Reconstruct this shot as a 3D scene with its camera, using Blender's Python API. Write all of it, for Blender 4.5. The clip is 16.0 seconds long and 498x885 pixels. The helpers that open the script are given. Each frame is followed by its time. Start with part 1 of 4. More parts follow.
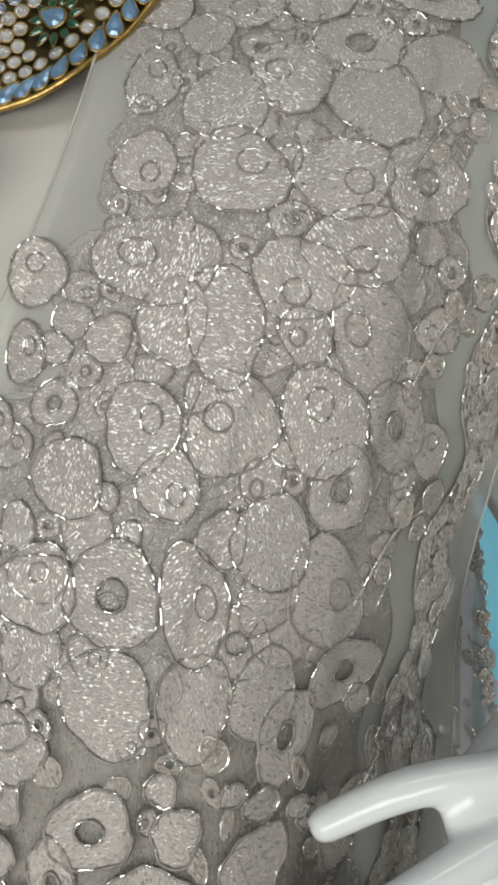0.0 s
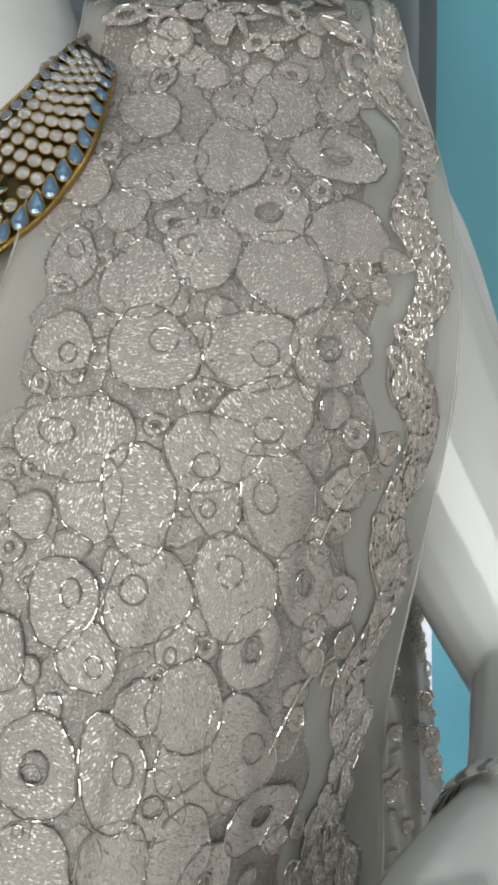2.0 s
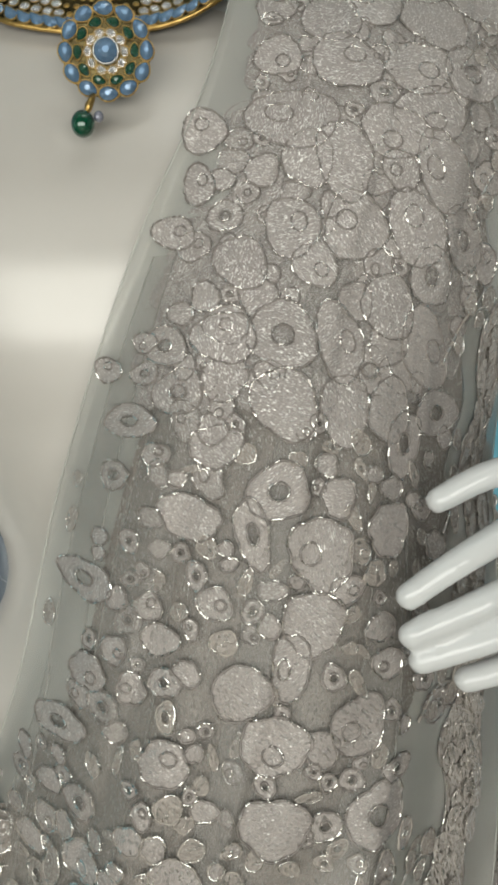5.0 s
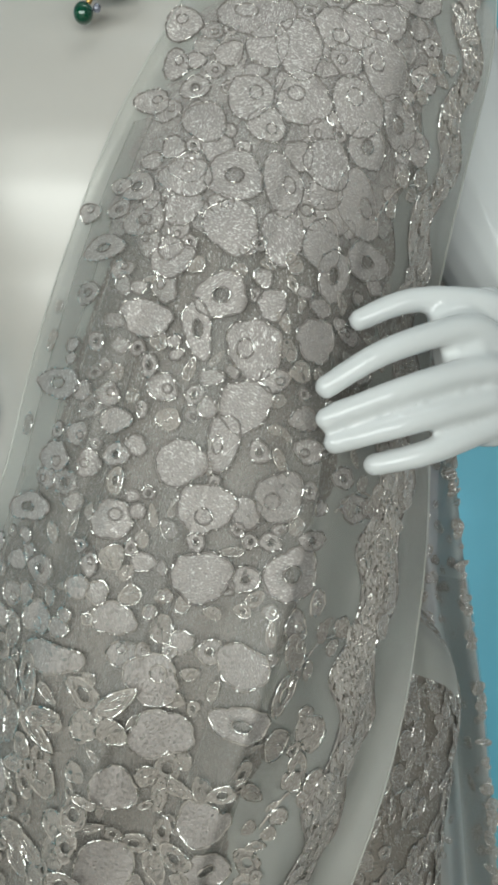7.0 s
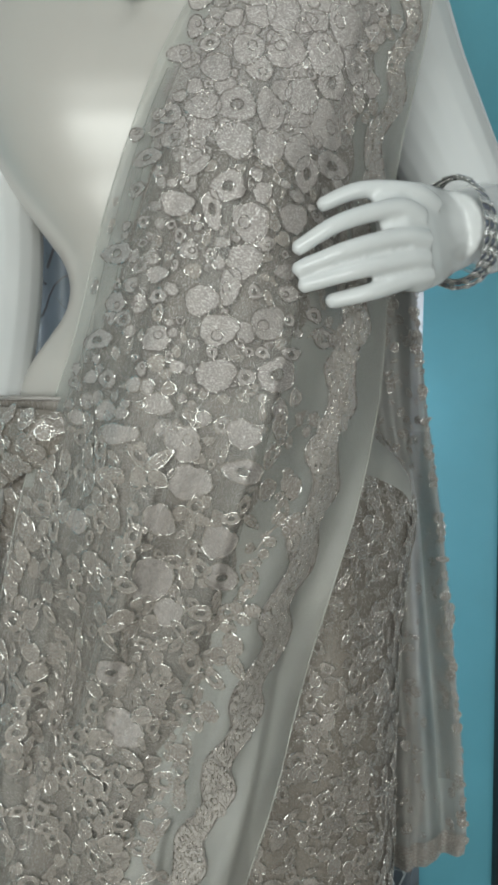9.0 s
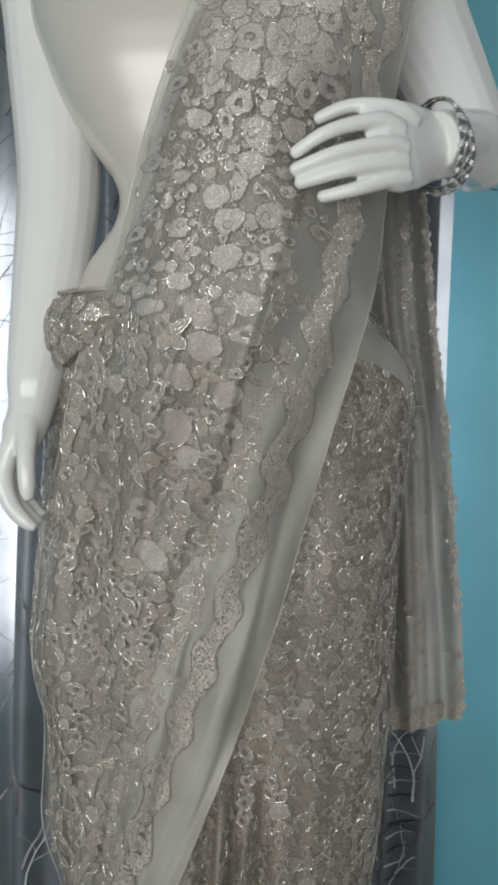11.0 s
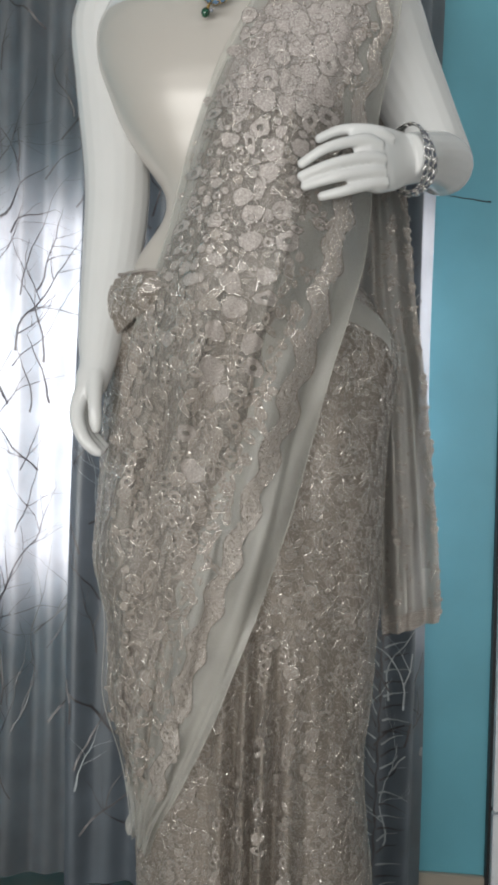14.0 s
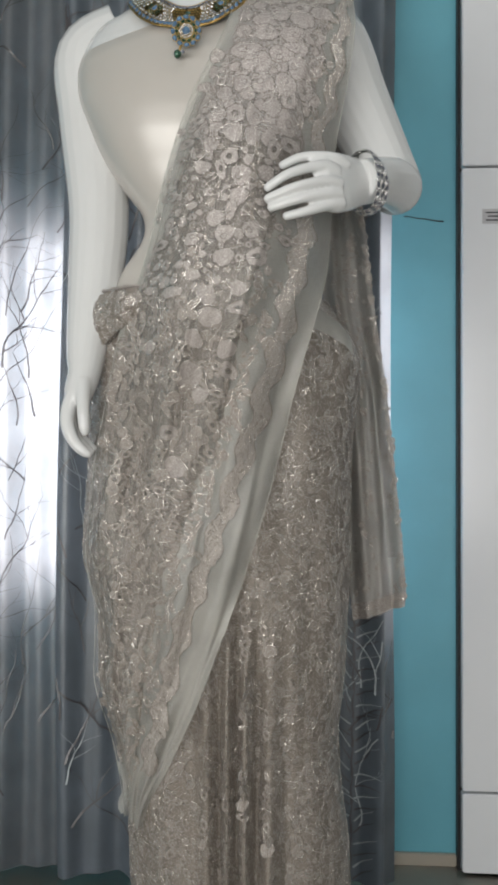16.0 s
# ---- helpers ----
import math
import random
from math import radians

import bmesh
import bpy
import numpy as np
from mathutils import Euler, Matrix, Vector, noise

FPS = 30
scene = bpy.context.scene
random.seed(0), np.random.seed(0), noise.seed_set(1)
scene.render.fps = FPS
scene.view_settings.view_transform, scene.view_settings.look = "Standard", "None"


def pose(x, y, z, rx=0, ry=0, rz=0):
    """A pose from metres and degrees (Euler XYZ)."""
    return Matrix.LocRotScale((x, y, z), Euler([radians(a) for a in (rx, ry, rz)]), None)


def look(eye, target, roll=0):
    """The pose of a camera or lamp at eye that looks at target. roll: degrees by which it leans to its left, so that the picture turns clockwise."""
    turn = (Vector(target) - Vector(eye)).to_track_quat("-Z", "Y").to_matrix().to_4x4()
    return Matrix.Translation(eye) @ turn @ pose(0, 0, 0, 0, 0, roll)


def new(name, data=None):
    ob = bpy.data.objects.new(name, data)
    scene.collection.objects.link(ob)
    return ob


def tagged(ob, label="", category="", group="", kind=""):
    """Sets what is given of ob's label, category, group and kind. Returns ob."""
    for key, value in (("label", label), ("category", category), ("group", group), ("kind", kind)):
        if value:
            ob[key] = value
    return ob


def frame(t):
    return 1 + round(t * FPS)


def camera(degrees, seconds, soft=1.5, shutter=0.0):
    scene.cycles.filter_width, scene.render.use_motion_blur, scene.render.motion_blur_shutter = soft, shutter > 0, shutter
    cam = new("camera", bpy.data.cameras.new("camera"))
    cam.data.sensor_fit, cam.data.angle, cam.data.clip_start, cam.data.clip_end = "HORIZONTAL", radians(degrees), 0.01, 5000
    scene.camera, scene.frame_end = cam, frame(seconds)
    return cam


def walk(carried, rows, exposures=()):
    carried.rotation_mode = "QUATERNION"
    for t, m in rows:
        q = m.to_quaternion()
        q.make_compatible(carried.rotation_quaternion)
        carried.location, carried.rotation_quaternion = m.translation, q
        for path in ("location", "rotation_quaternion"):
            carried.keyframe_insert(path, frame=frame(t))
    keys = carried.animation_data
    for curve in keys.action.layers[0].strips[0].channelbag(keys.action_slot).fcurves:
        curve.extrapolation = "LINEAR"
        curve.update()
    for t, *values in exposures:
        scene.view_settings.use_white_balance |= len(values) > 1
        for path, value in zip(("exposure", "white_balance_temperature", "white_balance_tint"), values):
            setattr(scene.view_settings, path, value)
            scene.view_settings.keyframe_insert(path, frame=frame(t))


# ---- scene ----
cam = camera(30.8, 16.0, soft=3.4)
PATH = [
    (0, (0.04, 0.065, 1.236), (0.046, 2.049, 0.982), -0.6),
    (0.5, (0.039, 0.067, 1.263), (0.073, 2.051, 1.014), -1.0),
    (1, (0.042, 0.063, 1.291), (0.086, 2.046, 1.039), -1.3),
    (1.5, (0.049, 0.055, 1.304), (0.098, 2.038, 1.052), -1.7),
    (2, (0.063, 0.052, 1.286), (0.106, 2.038, 1.055), -1.8),
    (2.5, (0.051, 0.043, 1.279), (0.094, 2.029, 1.044), -2.4),
    (3, (0.023, 0.037, 1.266), (0.069, 2.023, 1.03), -2.6),
    (3.5, (-0.005, 0.012, 1.241), (0.056, 1.998, 1.011), -2.5),
    (4, (-0.027, -0.001, 1.198), (0.076, 1.986, 0.991), -2.4),
    (4.2, (-0.031, -0.006, 1.186), (0.083, 1.981, 0.995), -2.5),
    (6.3, (-0.037, -0.093, 1.061), (0.131, 1.898, 1.144), -0.4),
    (6.5, (-0.024, -0.096, 1.051), (0.112, 1.898, 1.142), 0.2),
    (7, (-0.008, -0.104, 1.032), (0.091, 1.893, 1.085), 1.2),
    (7.5, (-0.008, -0.143, 1.016), (0.043, 1.857, 1.036), 1.7),
    (8, (-0.006, -0.199, 0.988), (0.05, 1.8, 0.997), 1.5),
    (8.2, (-0.003, -0.22, 0.981), (0.049, 1.779, 0.942), 1.0),
    (10.3, (0.015, -0.385, 0.904), (-0.01, 1.615, 0.875), 1.9),
    (10.5, (0.037, -0.396, 0.896), (-0.041, 1.602, 0.846), 1.9),
    (11, (0.07, -0.424, 0.862), (-0.087, 1.569, 0.803), 1.8),
    (11.5, (0.065, -0.47, 0.848), (-0.12, 1.52, 0.774), 2.3),
    (12, (0.069, -0.516, 0.831), (-0.122, 1.473, 0.757), 2.3),
    (12.5, (0.077, -0.567, 0.819), (-0.121, 1.423, 0.793), 1.9),
    (13, (0.088, -0.602, 0.802), (-0.1, 1.389, 0.788), 1.7),
    (13.5, (0.082, -0.65, 0.786), (-0.096, 1.342, 0.769), 1.8),
    (14, (0.084, -0.669, 0.778), (-0.099, 1.323, 0.767), 1.7),
    (14.5, (0.093, -0.691, 0.771), (-0.088, 1.301, 0.771), 1.5),
    (15, (0.093, -0.709, 0.758), (-0.075, 1.284, 0.777), 1.0),
    (15.5, (0.093, -0.739, 0.752), (-0.049, 1.256, 0.788), 0.5),
    (16, (0.087, -0.77, 0.743), (-0.034, 1.225, 0.79), 0.3),
]
walk(cam, [(t, look(eye, target, roll)) for t, eye, target, roll in PATH], exposures=[(0, 0.06, 6350, 6), (2.5, 0.06, 6400, 6), (4.2, -0.15, 6750, 6), (6.3, -0.02, 6100, 0), (8.2, -0.1, 6100, 0), (10.3, -0.15, 6250, 4), (16, -0.08, 6450, 9)])

# ---- world and light ----
world = bpy.data.worlds.new("world")
scene.world = world
world.use_nodes = True
world.node_tree.nodes["Background"].inputs[0].default_value = (0.8, 0.85, 0.9, 1)
world.node_tree.nodes["Background"].inputs[1].default_value = 0.25


def area(name, m, sx, sy, power, colour=(1, 1, 1)):
    lamp = bpy.data.lights.new(name, "AREA")
    lamp.shape, lamp.size, lamp.size_y, lamp.energy, lamp.color = "RECTANGLE", sx, sy, power, colour
    ob = new(name, lamp)
    ob.matrix_world = m
    return ob


area("doorway_light", look((-0.55, -1.9, 0.88), (-0.15, 0.4, 0.95)), 3.2, 1.0, 58, (1, 0.97, 0.93))
area("ceiling_light", look((0.5, -0.6, 2.75), (0.2, 0.1, 0)), 1.2, 0.15, 4, (1, 0.98, 0.95))
area("window_light", look((-0.15, 1.35, 0.8), (-0.15, 0, 0.8)), 1.1, 0.5, 66, (1, 0.9, 0.88))

# ---- materials ----


def material(name, colour, rough=0.5, metal=0.0, noise_scale=0, amount=0.1, bump=0.0, bump_scale=200, alpha=1.0, **more):
    m = bpy.data.materials.new(name)
    m.use_nodes = True
    n, l = m.node_tree.nodes, m.node_tree.links
    b = n["Principled BSDF"]
    b.inputs["Base Color"].default_value = (*colour, 1)
    b.inputs["Roughness"].default_value = rough
    b.inputs["Metallic"].default_value = metal
    b.inputs["Alpha"].default_value = alpha
    for key, value in more.items():
        b.inputs[key.replace("_", " ")].default_value = value
    co = n.new("ShaderNodeTexCoord")
    if noise_scale:
        t = n.new("ShaderNodeTexNoise")
        t.inputs["Scale"].default_value, t.inputs["Detail"].default_value = noise_scale, 6
        l.new(co.outputs["Object"], t.inputs["Vector"])
        r = n.new("ShaderNodeValToRGB")
        r.color_ramp.elements[0].position, r.color_ramp.elements[1].position = 0.3, 0.7
        r.color_ramp.elements[0].color = (*[c * (1 - amount) for c in colour], 1)
        r.color_ramp.elements[1].color = (*[min(1, c * (1 + amount)) for c in colour], 1)
        l.new(t.outputs["Fac"], r.inputs["Fac"])
        l.new(r.outputs["Color"], b.inputs["Base Color"])
    if bump:
        t = n.new("ShaderNodeTexNoise")
        t.inputs["Scale"].default_value, t.inputs["Detail"].default_value = bump_scale, 3
        l.new(co.outputs["Object"], t.inputs["Vector"])
        u = n.new("ShaderNodeBump")
        u.inputs["Strength"].default_value, u.inputs["Distance"].default_value = bump, 0.002
        l.new(t.outputs["Fac"], u.inputs["Height"])
        l.new(u.outputs["Normal"], b.inputs["Normal"])
    return m


WHITE_GLOSS = material("white_gloss", (0.68, 0.69, 0.69), 0.1, 0, 6, 0.03, 0.02, 30)
SATIN = material("cream_satin", (0.55, 0.52, 0.48), 0.42, 0.12, 5, 0.05, 0.03, 40, Coat_Weight=0.7, Coat_Roughness=0.26, Specular_IOR_Level=0.9)
BLUE = material("blue_paint", (0.15, 0.44, 0.54), 0.45, 0, 8, 0.06, 0.05, 60)
LAMINATE = material("white_laminate", (0.78, 0.8, 0.83), 0.2, 0, 3, 0.02)
BLACK = material("black_gap", (0.02, 0.02, 0.022), 0.6)
FLOOR = material("beige_floor", (0.4, 0.36, 0.3), 0.4, 0, 10, 0.1)
CEIL = material("ceiling_paint", (0.7, 0.7, 0.7), 0.7, 0, 4, 0.03)



def cloth(name, colour, alpha, through_light=0.3, weave=1400):
    """Woven or net cloth: dull threads, partly open, some light passing through."""
    m = bpy.data.materials.new(name)
    m.use_nodes = True
    n, l = m.node_tree.nodes, m.node_tree.links
    n.remove(n["Principled BSDF"])
    co = n.new("ShaderNodeTexCoord")
    big, fine = n.new("ShaderNodeTexNoise"), n.new("ShaderNodeTexNoise")
    big.inputs["Scale"].default_value, fine.inputs["Scale"].default_value = 14, weave
    big.inputs["Detail"].default_value = 5
    ramp = n.new("ShaderNodeValToRGB")
    ramp.color_ramp.elements[0].position, ramp.color_ramp.elements[1].position = 0.3, 0.72
    ramp.color_ramp.elements[0].color = (*[c * 0.82 for c in colour], 1)
    ramp.color_ramp.elements[1].color = (*[min(1, c * 1.15) for c in colour], 1)
    bump = n.new("ShaderNodeBump")
    bump.inputs["Strength"].default_value, bump.inputs["Distance"].default_value = 0.5, 0.0008
    diff, trans, gloss = n.new("ShaderNodeBsdfDiffuse"), n.new("ShaderNodeBsdfTranslucent"), n.new("ShaderNodeBsdfGlossy")
    gloss.inputs["Roughness"].default_value = 0.38
    open_ = n.new("ShaderNodeBsdfTransparent")
    a, b, c = n.new("ShaderNodeMixShader"), n.new("ShaderNodeMixShader"), n.new("ShaderNodeMixShader")
    a.inputs[0].default_value, b.inputs[0].default_value, c.inputs[0].default_value = through_light, 0.1, alpha
    for t in (big, fine):
        l.new(co.outputs["Object"], t.inputs["Vector"])
    l.new(big.outputs["Fac"], ramp.inputs["Fac"])
    l.new(fine.outputs["Fac"], bump.inputs["Height"])
    for sh in (diff, trans):
        l.new(ramp.outputs["Color"], sh.inputs["Color"])
    for sh in (diff, gloss):
        l.new(bump.outputs["Normal"], sh.inputs["Normal"])
    l.new(diff.outputs[0], a.inputs[1]), l.new(trans.outputs[0], a.inputs[2])
    l.new(a.outputs[0], b.inputs[1]), l.new(gloss.outputs[0], b.inputs[2])
    l.new(open_.outputs[0], c.inputs[1]), l.new(b.outputs[0], c.inputs[2])
    l.new(c.outputs[0], n["Material Output"].inputs[0])
    return m


def stitched(name, colour, glint, scale, rough=0.25, share=0.35, depth=0.0006, spread=1.1, solid=1.0, turned=5.0, vary=0.22):
    """Satin stitch with metal thread: short ridges, and bits of bare metal turned every way that catch the light."""
    m = bpy.data.materials.new(name)
    m.use_nodes = True
    n, l = m.node_tree.nodes, m.node_tree.links
    p = n["Principled BSDF"]
    co, info, geo = n.new("ShaderNodeTexCoord"), n.new("ShaderNodeObjectInfo"), n.new("ShaderNodeNewGeometry")
    any_turn, spin, stretch = n.new("ShaderNodeMath"), n.new("ShaderNodeVectorRotate"), n.new("ShaderNodeMapping")
    any_turn.operation = "ADD"
    l.new(info.outputs["Random"], any_turn.inputs[0]), l.new(geo.outputs["Random Per Island"], any_turn.inputs[1])
    full = n.new("ShaderNodeMath")
    full.operation = "MULTIPLY"
    full.inputs[1].default_value = turned
    l.new(any_turn.outputs[0], full.inputs[0])
    spin.rotation_type = "Y_AXIS"
    l.new(co.outputs["Object"], spin.inputs["Vector"]), l.new(full.outputs[0], spin.inputs["Angle"])
    stretch.inputs["Scale"].default_value = (scale * 1.7, scale * 0.8, scale * 0.55)
    l.new(spin.outputs["Vector"], stretch.inputs["Vector"])
    off, step = n.new("ShaderNodeVectorMath"), n.new("ShaderNodeMath")
    off.operation, step.operation = "ADD", "MULTIPLY"
    step.inputs[1].default_value = 40
    l.new(any_turn.outputs[0], step.inputs[0])
    l.new(stretch.outputs["Vector"], off.inputs[0]), l.new(step.outputs[0], off.inputs[1])
    ridge, cell = n.new("ShaderNodeTexNoise"), n.new("ShaderNodeTexVoronoi")
    ridge.inputs["Scale"].default_value, cell.inputs["Scale"].default_value = 0.9, 1.0
    ridge.inputs["Detail"].default_value = 2
    l.new(off.outputs[0], ridge.inputs["Vector"]), l.new(off.outputs[0], cell.inputs["Vector"])
    part_of = n.new("ShaderNodeSeparateColor")
    l.new(cell.outputs["Color"], part_of.inputs[0])
    metal = n.new("ShaderNodeMath")
    metal.operation = "LESS_THAN"
    metal.inputs[1].default_value = share
    l.new(part_of.outputs[2], metal.inputs[0])
    tone = n.new("ShaderNodeValToRGB")
    tone.color_ramp.elements[0].position, tone.color_ramp.elements[1].position = 0.25, 0.75
    tone.color_ramp.elements[0].color = (*[c * 0.62 for c in colour], 1)
    tone.color_ramp.elements[1].color = (*[min(1, c * 1.35) for c in colour], 1)
    l.new(ridge.outputs["Fac"], tone.inputs["Fac"])
    mix = n.new("ShaderNodeMix")
    mix.data_type = "RGBA"
    l.new(metal.outputs[0], mix.inputs["Factor"])
    shade, piece = n.new("ShaderNodeMapRange"), n.new("ShaderNodeVectorMath")
    shade.inputs["To Min"].default_value, shade.inputs["To Max"].default_value = 1 - vary, 1 + vary
    shade.inputs["From Max"].default_value = 2.0
    piece.operation = "SCALE"
    l.new(any_turn.outputs[0], shade.inputs["Value"])
    l.new(tone.outputs["Color"], piece.inputs[0]), l.new(shade.outputs["Result"], piece.inputs["Scale"])
    l.new(piece.outputs["Vector"], mix.inputs[6])
    mix.inputs[7].default_value = (*glint, 1)
    l.new(mix.outputs[2], p.inputs["Base Color"])
    l.new(metal.outputs[0], p.inputs["Metallic"])
    p.inputs["Roughness"].default_value = rough
    p.inputs["Alpha"].default_value = solid
    bump = n.new("ShaderNodeBump")
    bump.inputs["Strength"].default_value, bump.inputs["Distance"].default_value = 0.9, depth
    l.new(ridge.outputs["Fac"], bump.inputs["Height"])
    lean, weigh, add, norm = (n.new("ShaderNodeVectorMath") for _ in range(4))
    lean.operation, weigh.operation, add.operation, norm.operation = "SUBTRACT", "SCALE", "ADD", "NORMALIZE"
    lean.inputs[1].default_value = (0.5, 0.5, 0.5)
    much = n.new("ShaderNodeMath")
    much.operation = "MULTIPLY"
    much.inputs[1].default_value = spread
    l.new(metal.outputs[0], much.inputs[0])
    l.new(cell.outputs["Color"], lean.inputs[0])
    l.new(lean.outputs[0], weigh.inputs[0]), l.new(much.outputs[0], weigh.inputs["Scale"])
    l.new(bump.outputs["Normal"], add.inputs[0]), l.new(weigh.outputs[0], add.inputs[1])
    l.new(add.outputs[0], norm.inputs[0])
    l.new(norm.outputs[0], p.inputs["Normal"])
    return m


NET = cloth("beige_net", (0.52, 0.5, 0.465), 0.22)
PALLU_GROUND = stitched("stitched_gathered_net", (0.29, 0.257, 0.23), (0.95, 0.93, 0.9), 1700, 0.36, 0.08, 0.0006, 1.1, 1.0, 0.0, 0.0)
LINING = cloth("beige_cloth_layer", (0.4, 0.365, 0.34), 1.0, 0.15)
GROUND = stitched("stitched_net_layers", (0.25, 0.22, 0.19), (0.9, 0.88, 0.85), 1500, 0.36, 0.06, 0.0005, 1.1, 1.0, 0.0, 0.0)
PANE = cloth("frosted_pane", (0.8, 0.8, 0.8), 0.15, 0.6)
SHEER = cloth("pale_net", (0.78, 0.78, 0.73), 0.6)
CURTAIN = cloth("grey_curtain_cloth", (0.23, 0.25, 0.275), 1.0, 0.55, 700)
DARK_CURTAIN = cloth("dark_curtain_cloth", (0.13, 0.155, 0.185), 1.0, 0.04, 700)
BRANCH = cloth("dark_print", (0.115, 0.105, 0.115), 1.0, 0.5, 700)
PALE_BRANCH = material("pale_print", (0.42, 0.46, 0.48), 0.7, 0, 40, 0.2)
FILL = stitched("stitched_petal", (0.45, 0.406, 0.382), (0.97, 0.95, 0.92), 2000, 0.32, 0.15, 0.0005, 0.9, 0.92, 5.0, 0.14)
FILL_FAR = stitched("stitched_flower", (0.43, 0.383, 0.345), (0.95, 0.93, 0.9), 1500, 0.28, 0.17, 0.0006, 1.1, 0.8)
CORD = stitched("silver_cord", (0.25, 0.224, 0.206), (0.97, 0.95, 0.92), 420, 0.26, 0.26, 0.0004, 0.8)
CORD_FAR = stitched("silver_cord_run", (0.38, 0.342, 0.305), (1.0, 0.98, 0.95), 300, 0.26, 0.45, 0.0004, 0.7)
LACE = stitched("silver_lace", (0.47, 0.43, 0.395), (1.0, 0.97, 0.93), 1200, 0.24, 0.3, 0.0006, 1.1, 1.0, 0.0, 0.0)
DARK_METAL = material("dull_metal", (0.13, 0.1, 0.045), 0.4, 1.0, 90, 0.3, 0.3, 600)
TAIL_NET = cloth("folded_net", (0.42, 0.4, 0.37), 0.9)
GOLD = material("gold", (0.5, 0.33, 0.11), 0.3, 1.0, 90, 0.2, 0.2, 600)
SILVER = material("silver", (0.62, 0.62, 0.6), 0.2, 1.0, 90, 0.2, 0.2, 600)
BLUE_STONE = material("pale_blue_stone", (0.16, 0.27, 0.42), 0.06, 0.45, 120, 0.35, 0.1, 300, Coat_Weight=1.0)
GREY_STONE = material("smoky_stone", (0.2, 0.21, 0.26), 0.08, 0.3, 120, 0.4, 0.1, 300, Coat_Weight=1.0)
GREEN_STONE = material("green_stone", (0.005, 0.06, 0.03), 0.08, 0.1, 120, 0.4, 0, 300, Coat_Weight=1.0)
CRYSTAL = material("clear_crystal", (0.9, 0.9, 0.92), 0.1, 0.85, 200, 0.3, 0.5, 500)
PAPER = material("grey_paper", (0.5, 0.5, 0.52), 0.6, 0, 30, 0.05)
INK = material("dark_ink", (0.05, 0.05, 0.055), 0.6)

# ---- shapes ----


def curve(table, z):
    """Smooth value of a table of (z, value, ...) rows at z."""
    t = np.array(sorted(table))
    return [float(np.interp(z, t[:, 0], t[:, i])) for i in range(1, t.shape[1])]


def smooth(table, z, w=0.03):
    return np.mean([curve(table, z + d * w) for d in (-1, -0.5, 0, 0.5, 1)], axis=0)


def part(name, bm, mat, parent=None, label="", shade=True):
    me = bpy.data.meshes.new(name)
    bm.normal_update()
    bm.to_mesh(me)
    bm.free()
    if shade:
        me.polygons.foreach_set("use_smooth", [True] * len(me.polygons))
    me.materials.append(mat)
    ob = new(name, me)
    ob.parent = parent
    if label:
        tagged(ob, label)
    return ob


def grid(rows, close=False):
    bm = bmesh.new()
    vs = [[bm.verts.new(p) for p in r] for r in rows]
    for a, b in zip(vs, vs[1:]):
        for i in range(len(a) - (0 if close else 1)):
            j = (i + 1) % len(a)
            bm.faces.new((a[i], a[j], b[j], b[i]))
    return bm


def box(x0, x1, y0, y1, z0, z1, bevel=0.0, bm=None):
    own = bm is None
    bm = bm or bmesh.new()
    got = bmesh.ops.create_cube(bm, size=1)["verts"]
    for v in got:
        v.co = ((x0 + x1) / 2 + v.co.x * (x1 - x0), (y0 + y1) / 2 + v.co.y * (y1 - y0), (z0 + z1) / 2 + v.co.z * (z1 - z0))
    if bevel and own:
        bmesh.ops.bevel(bm, geom=bm.edges[:], offset=bevel, segments=2, affect="EDGES")
    return bm


def tube(points, sides=16, bm=None, caps=True, flat=1.0):
    """A tube through (x, y, z, radius) points."""
    bm = bm or bmesh.new()
    pts = [Vector(p[:3]) for p in points]
    rings = []
    up = None
    for i, p in enumerate(pts):
        d = (pts[min(i + 1, len(pts) - 1)] - pts[max(i - 1, 0)]).normalized()
        if up is None:
            up = d.orthogonal().normalized()
        up = (up - d * up.dot(d)).normalized()
        side = d.cross(up)
        r = points[i][3]
        rings.append([bm.verts.new(p + r * (math.cos(a) * up + flat * math.sin(a) * side)) for a in [2 * math.pi * k / sides for k in range(sides)]])
    for a, b in zip(rings, rings[1:]):
        for k in range(sides):
            bm.faces.new((a[k], a[(k + 1) % sides], b[(k + 1) % sides], b[k]))
    if caps:
        bm.faces.new(rings[0][::-1])
        bm.faces.new(rings[-1])
    return bm


def spline(points, n=6):
    """More points along a smooth line through the given ones."""
    p = np.array(points, float)
    out = []
    for i in range(len(p) - 1):
        a, b, c, d = p[max(i - 1, 0)], p[i], p[i + 1], p[min(i + 2, len(p) - 1)]
        for k in range(n):
            t = k / n
            out.append(0.5 * (2 * b + (c - a) * t + (2 * a - 5 * b + 4 * c - d) * t * t + (3 * b - a - 3 * c + d) * t ** 3))
    out.append(p[-1])
    return [tuple(float(v) for v in q) for q in out]


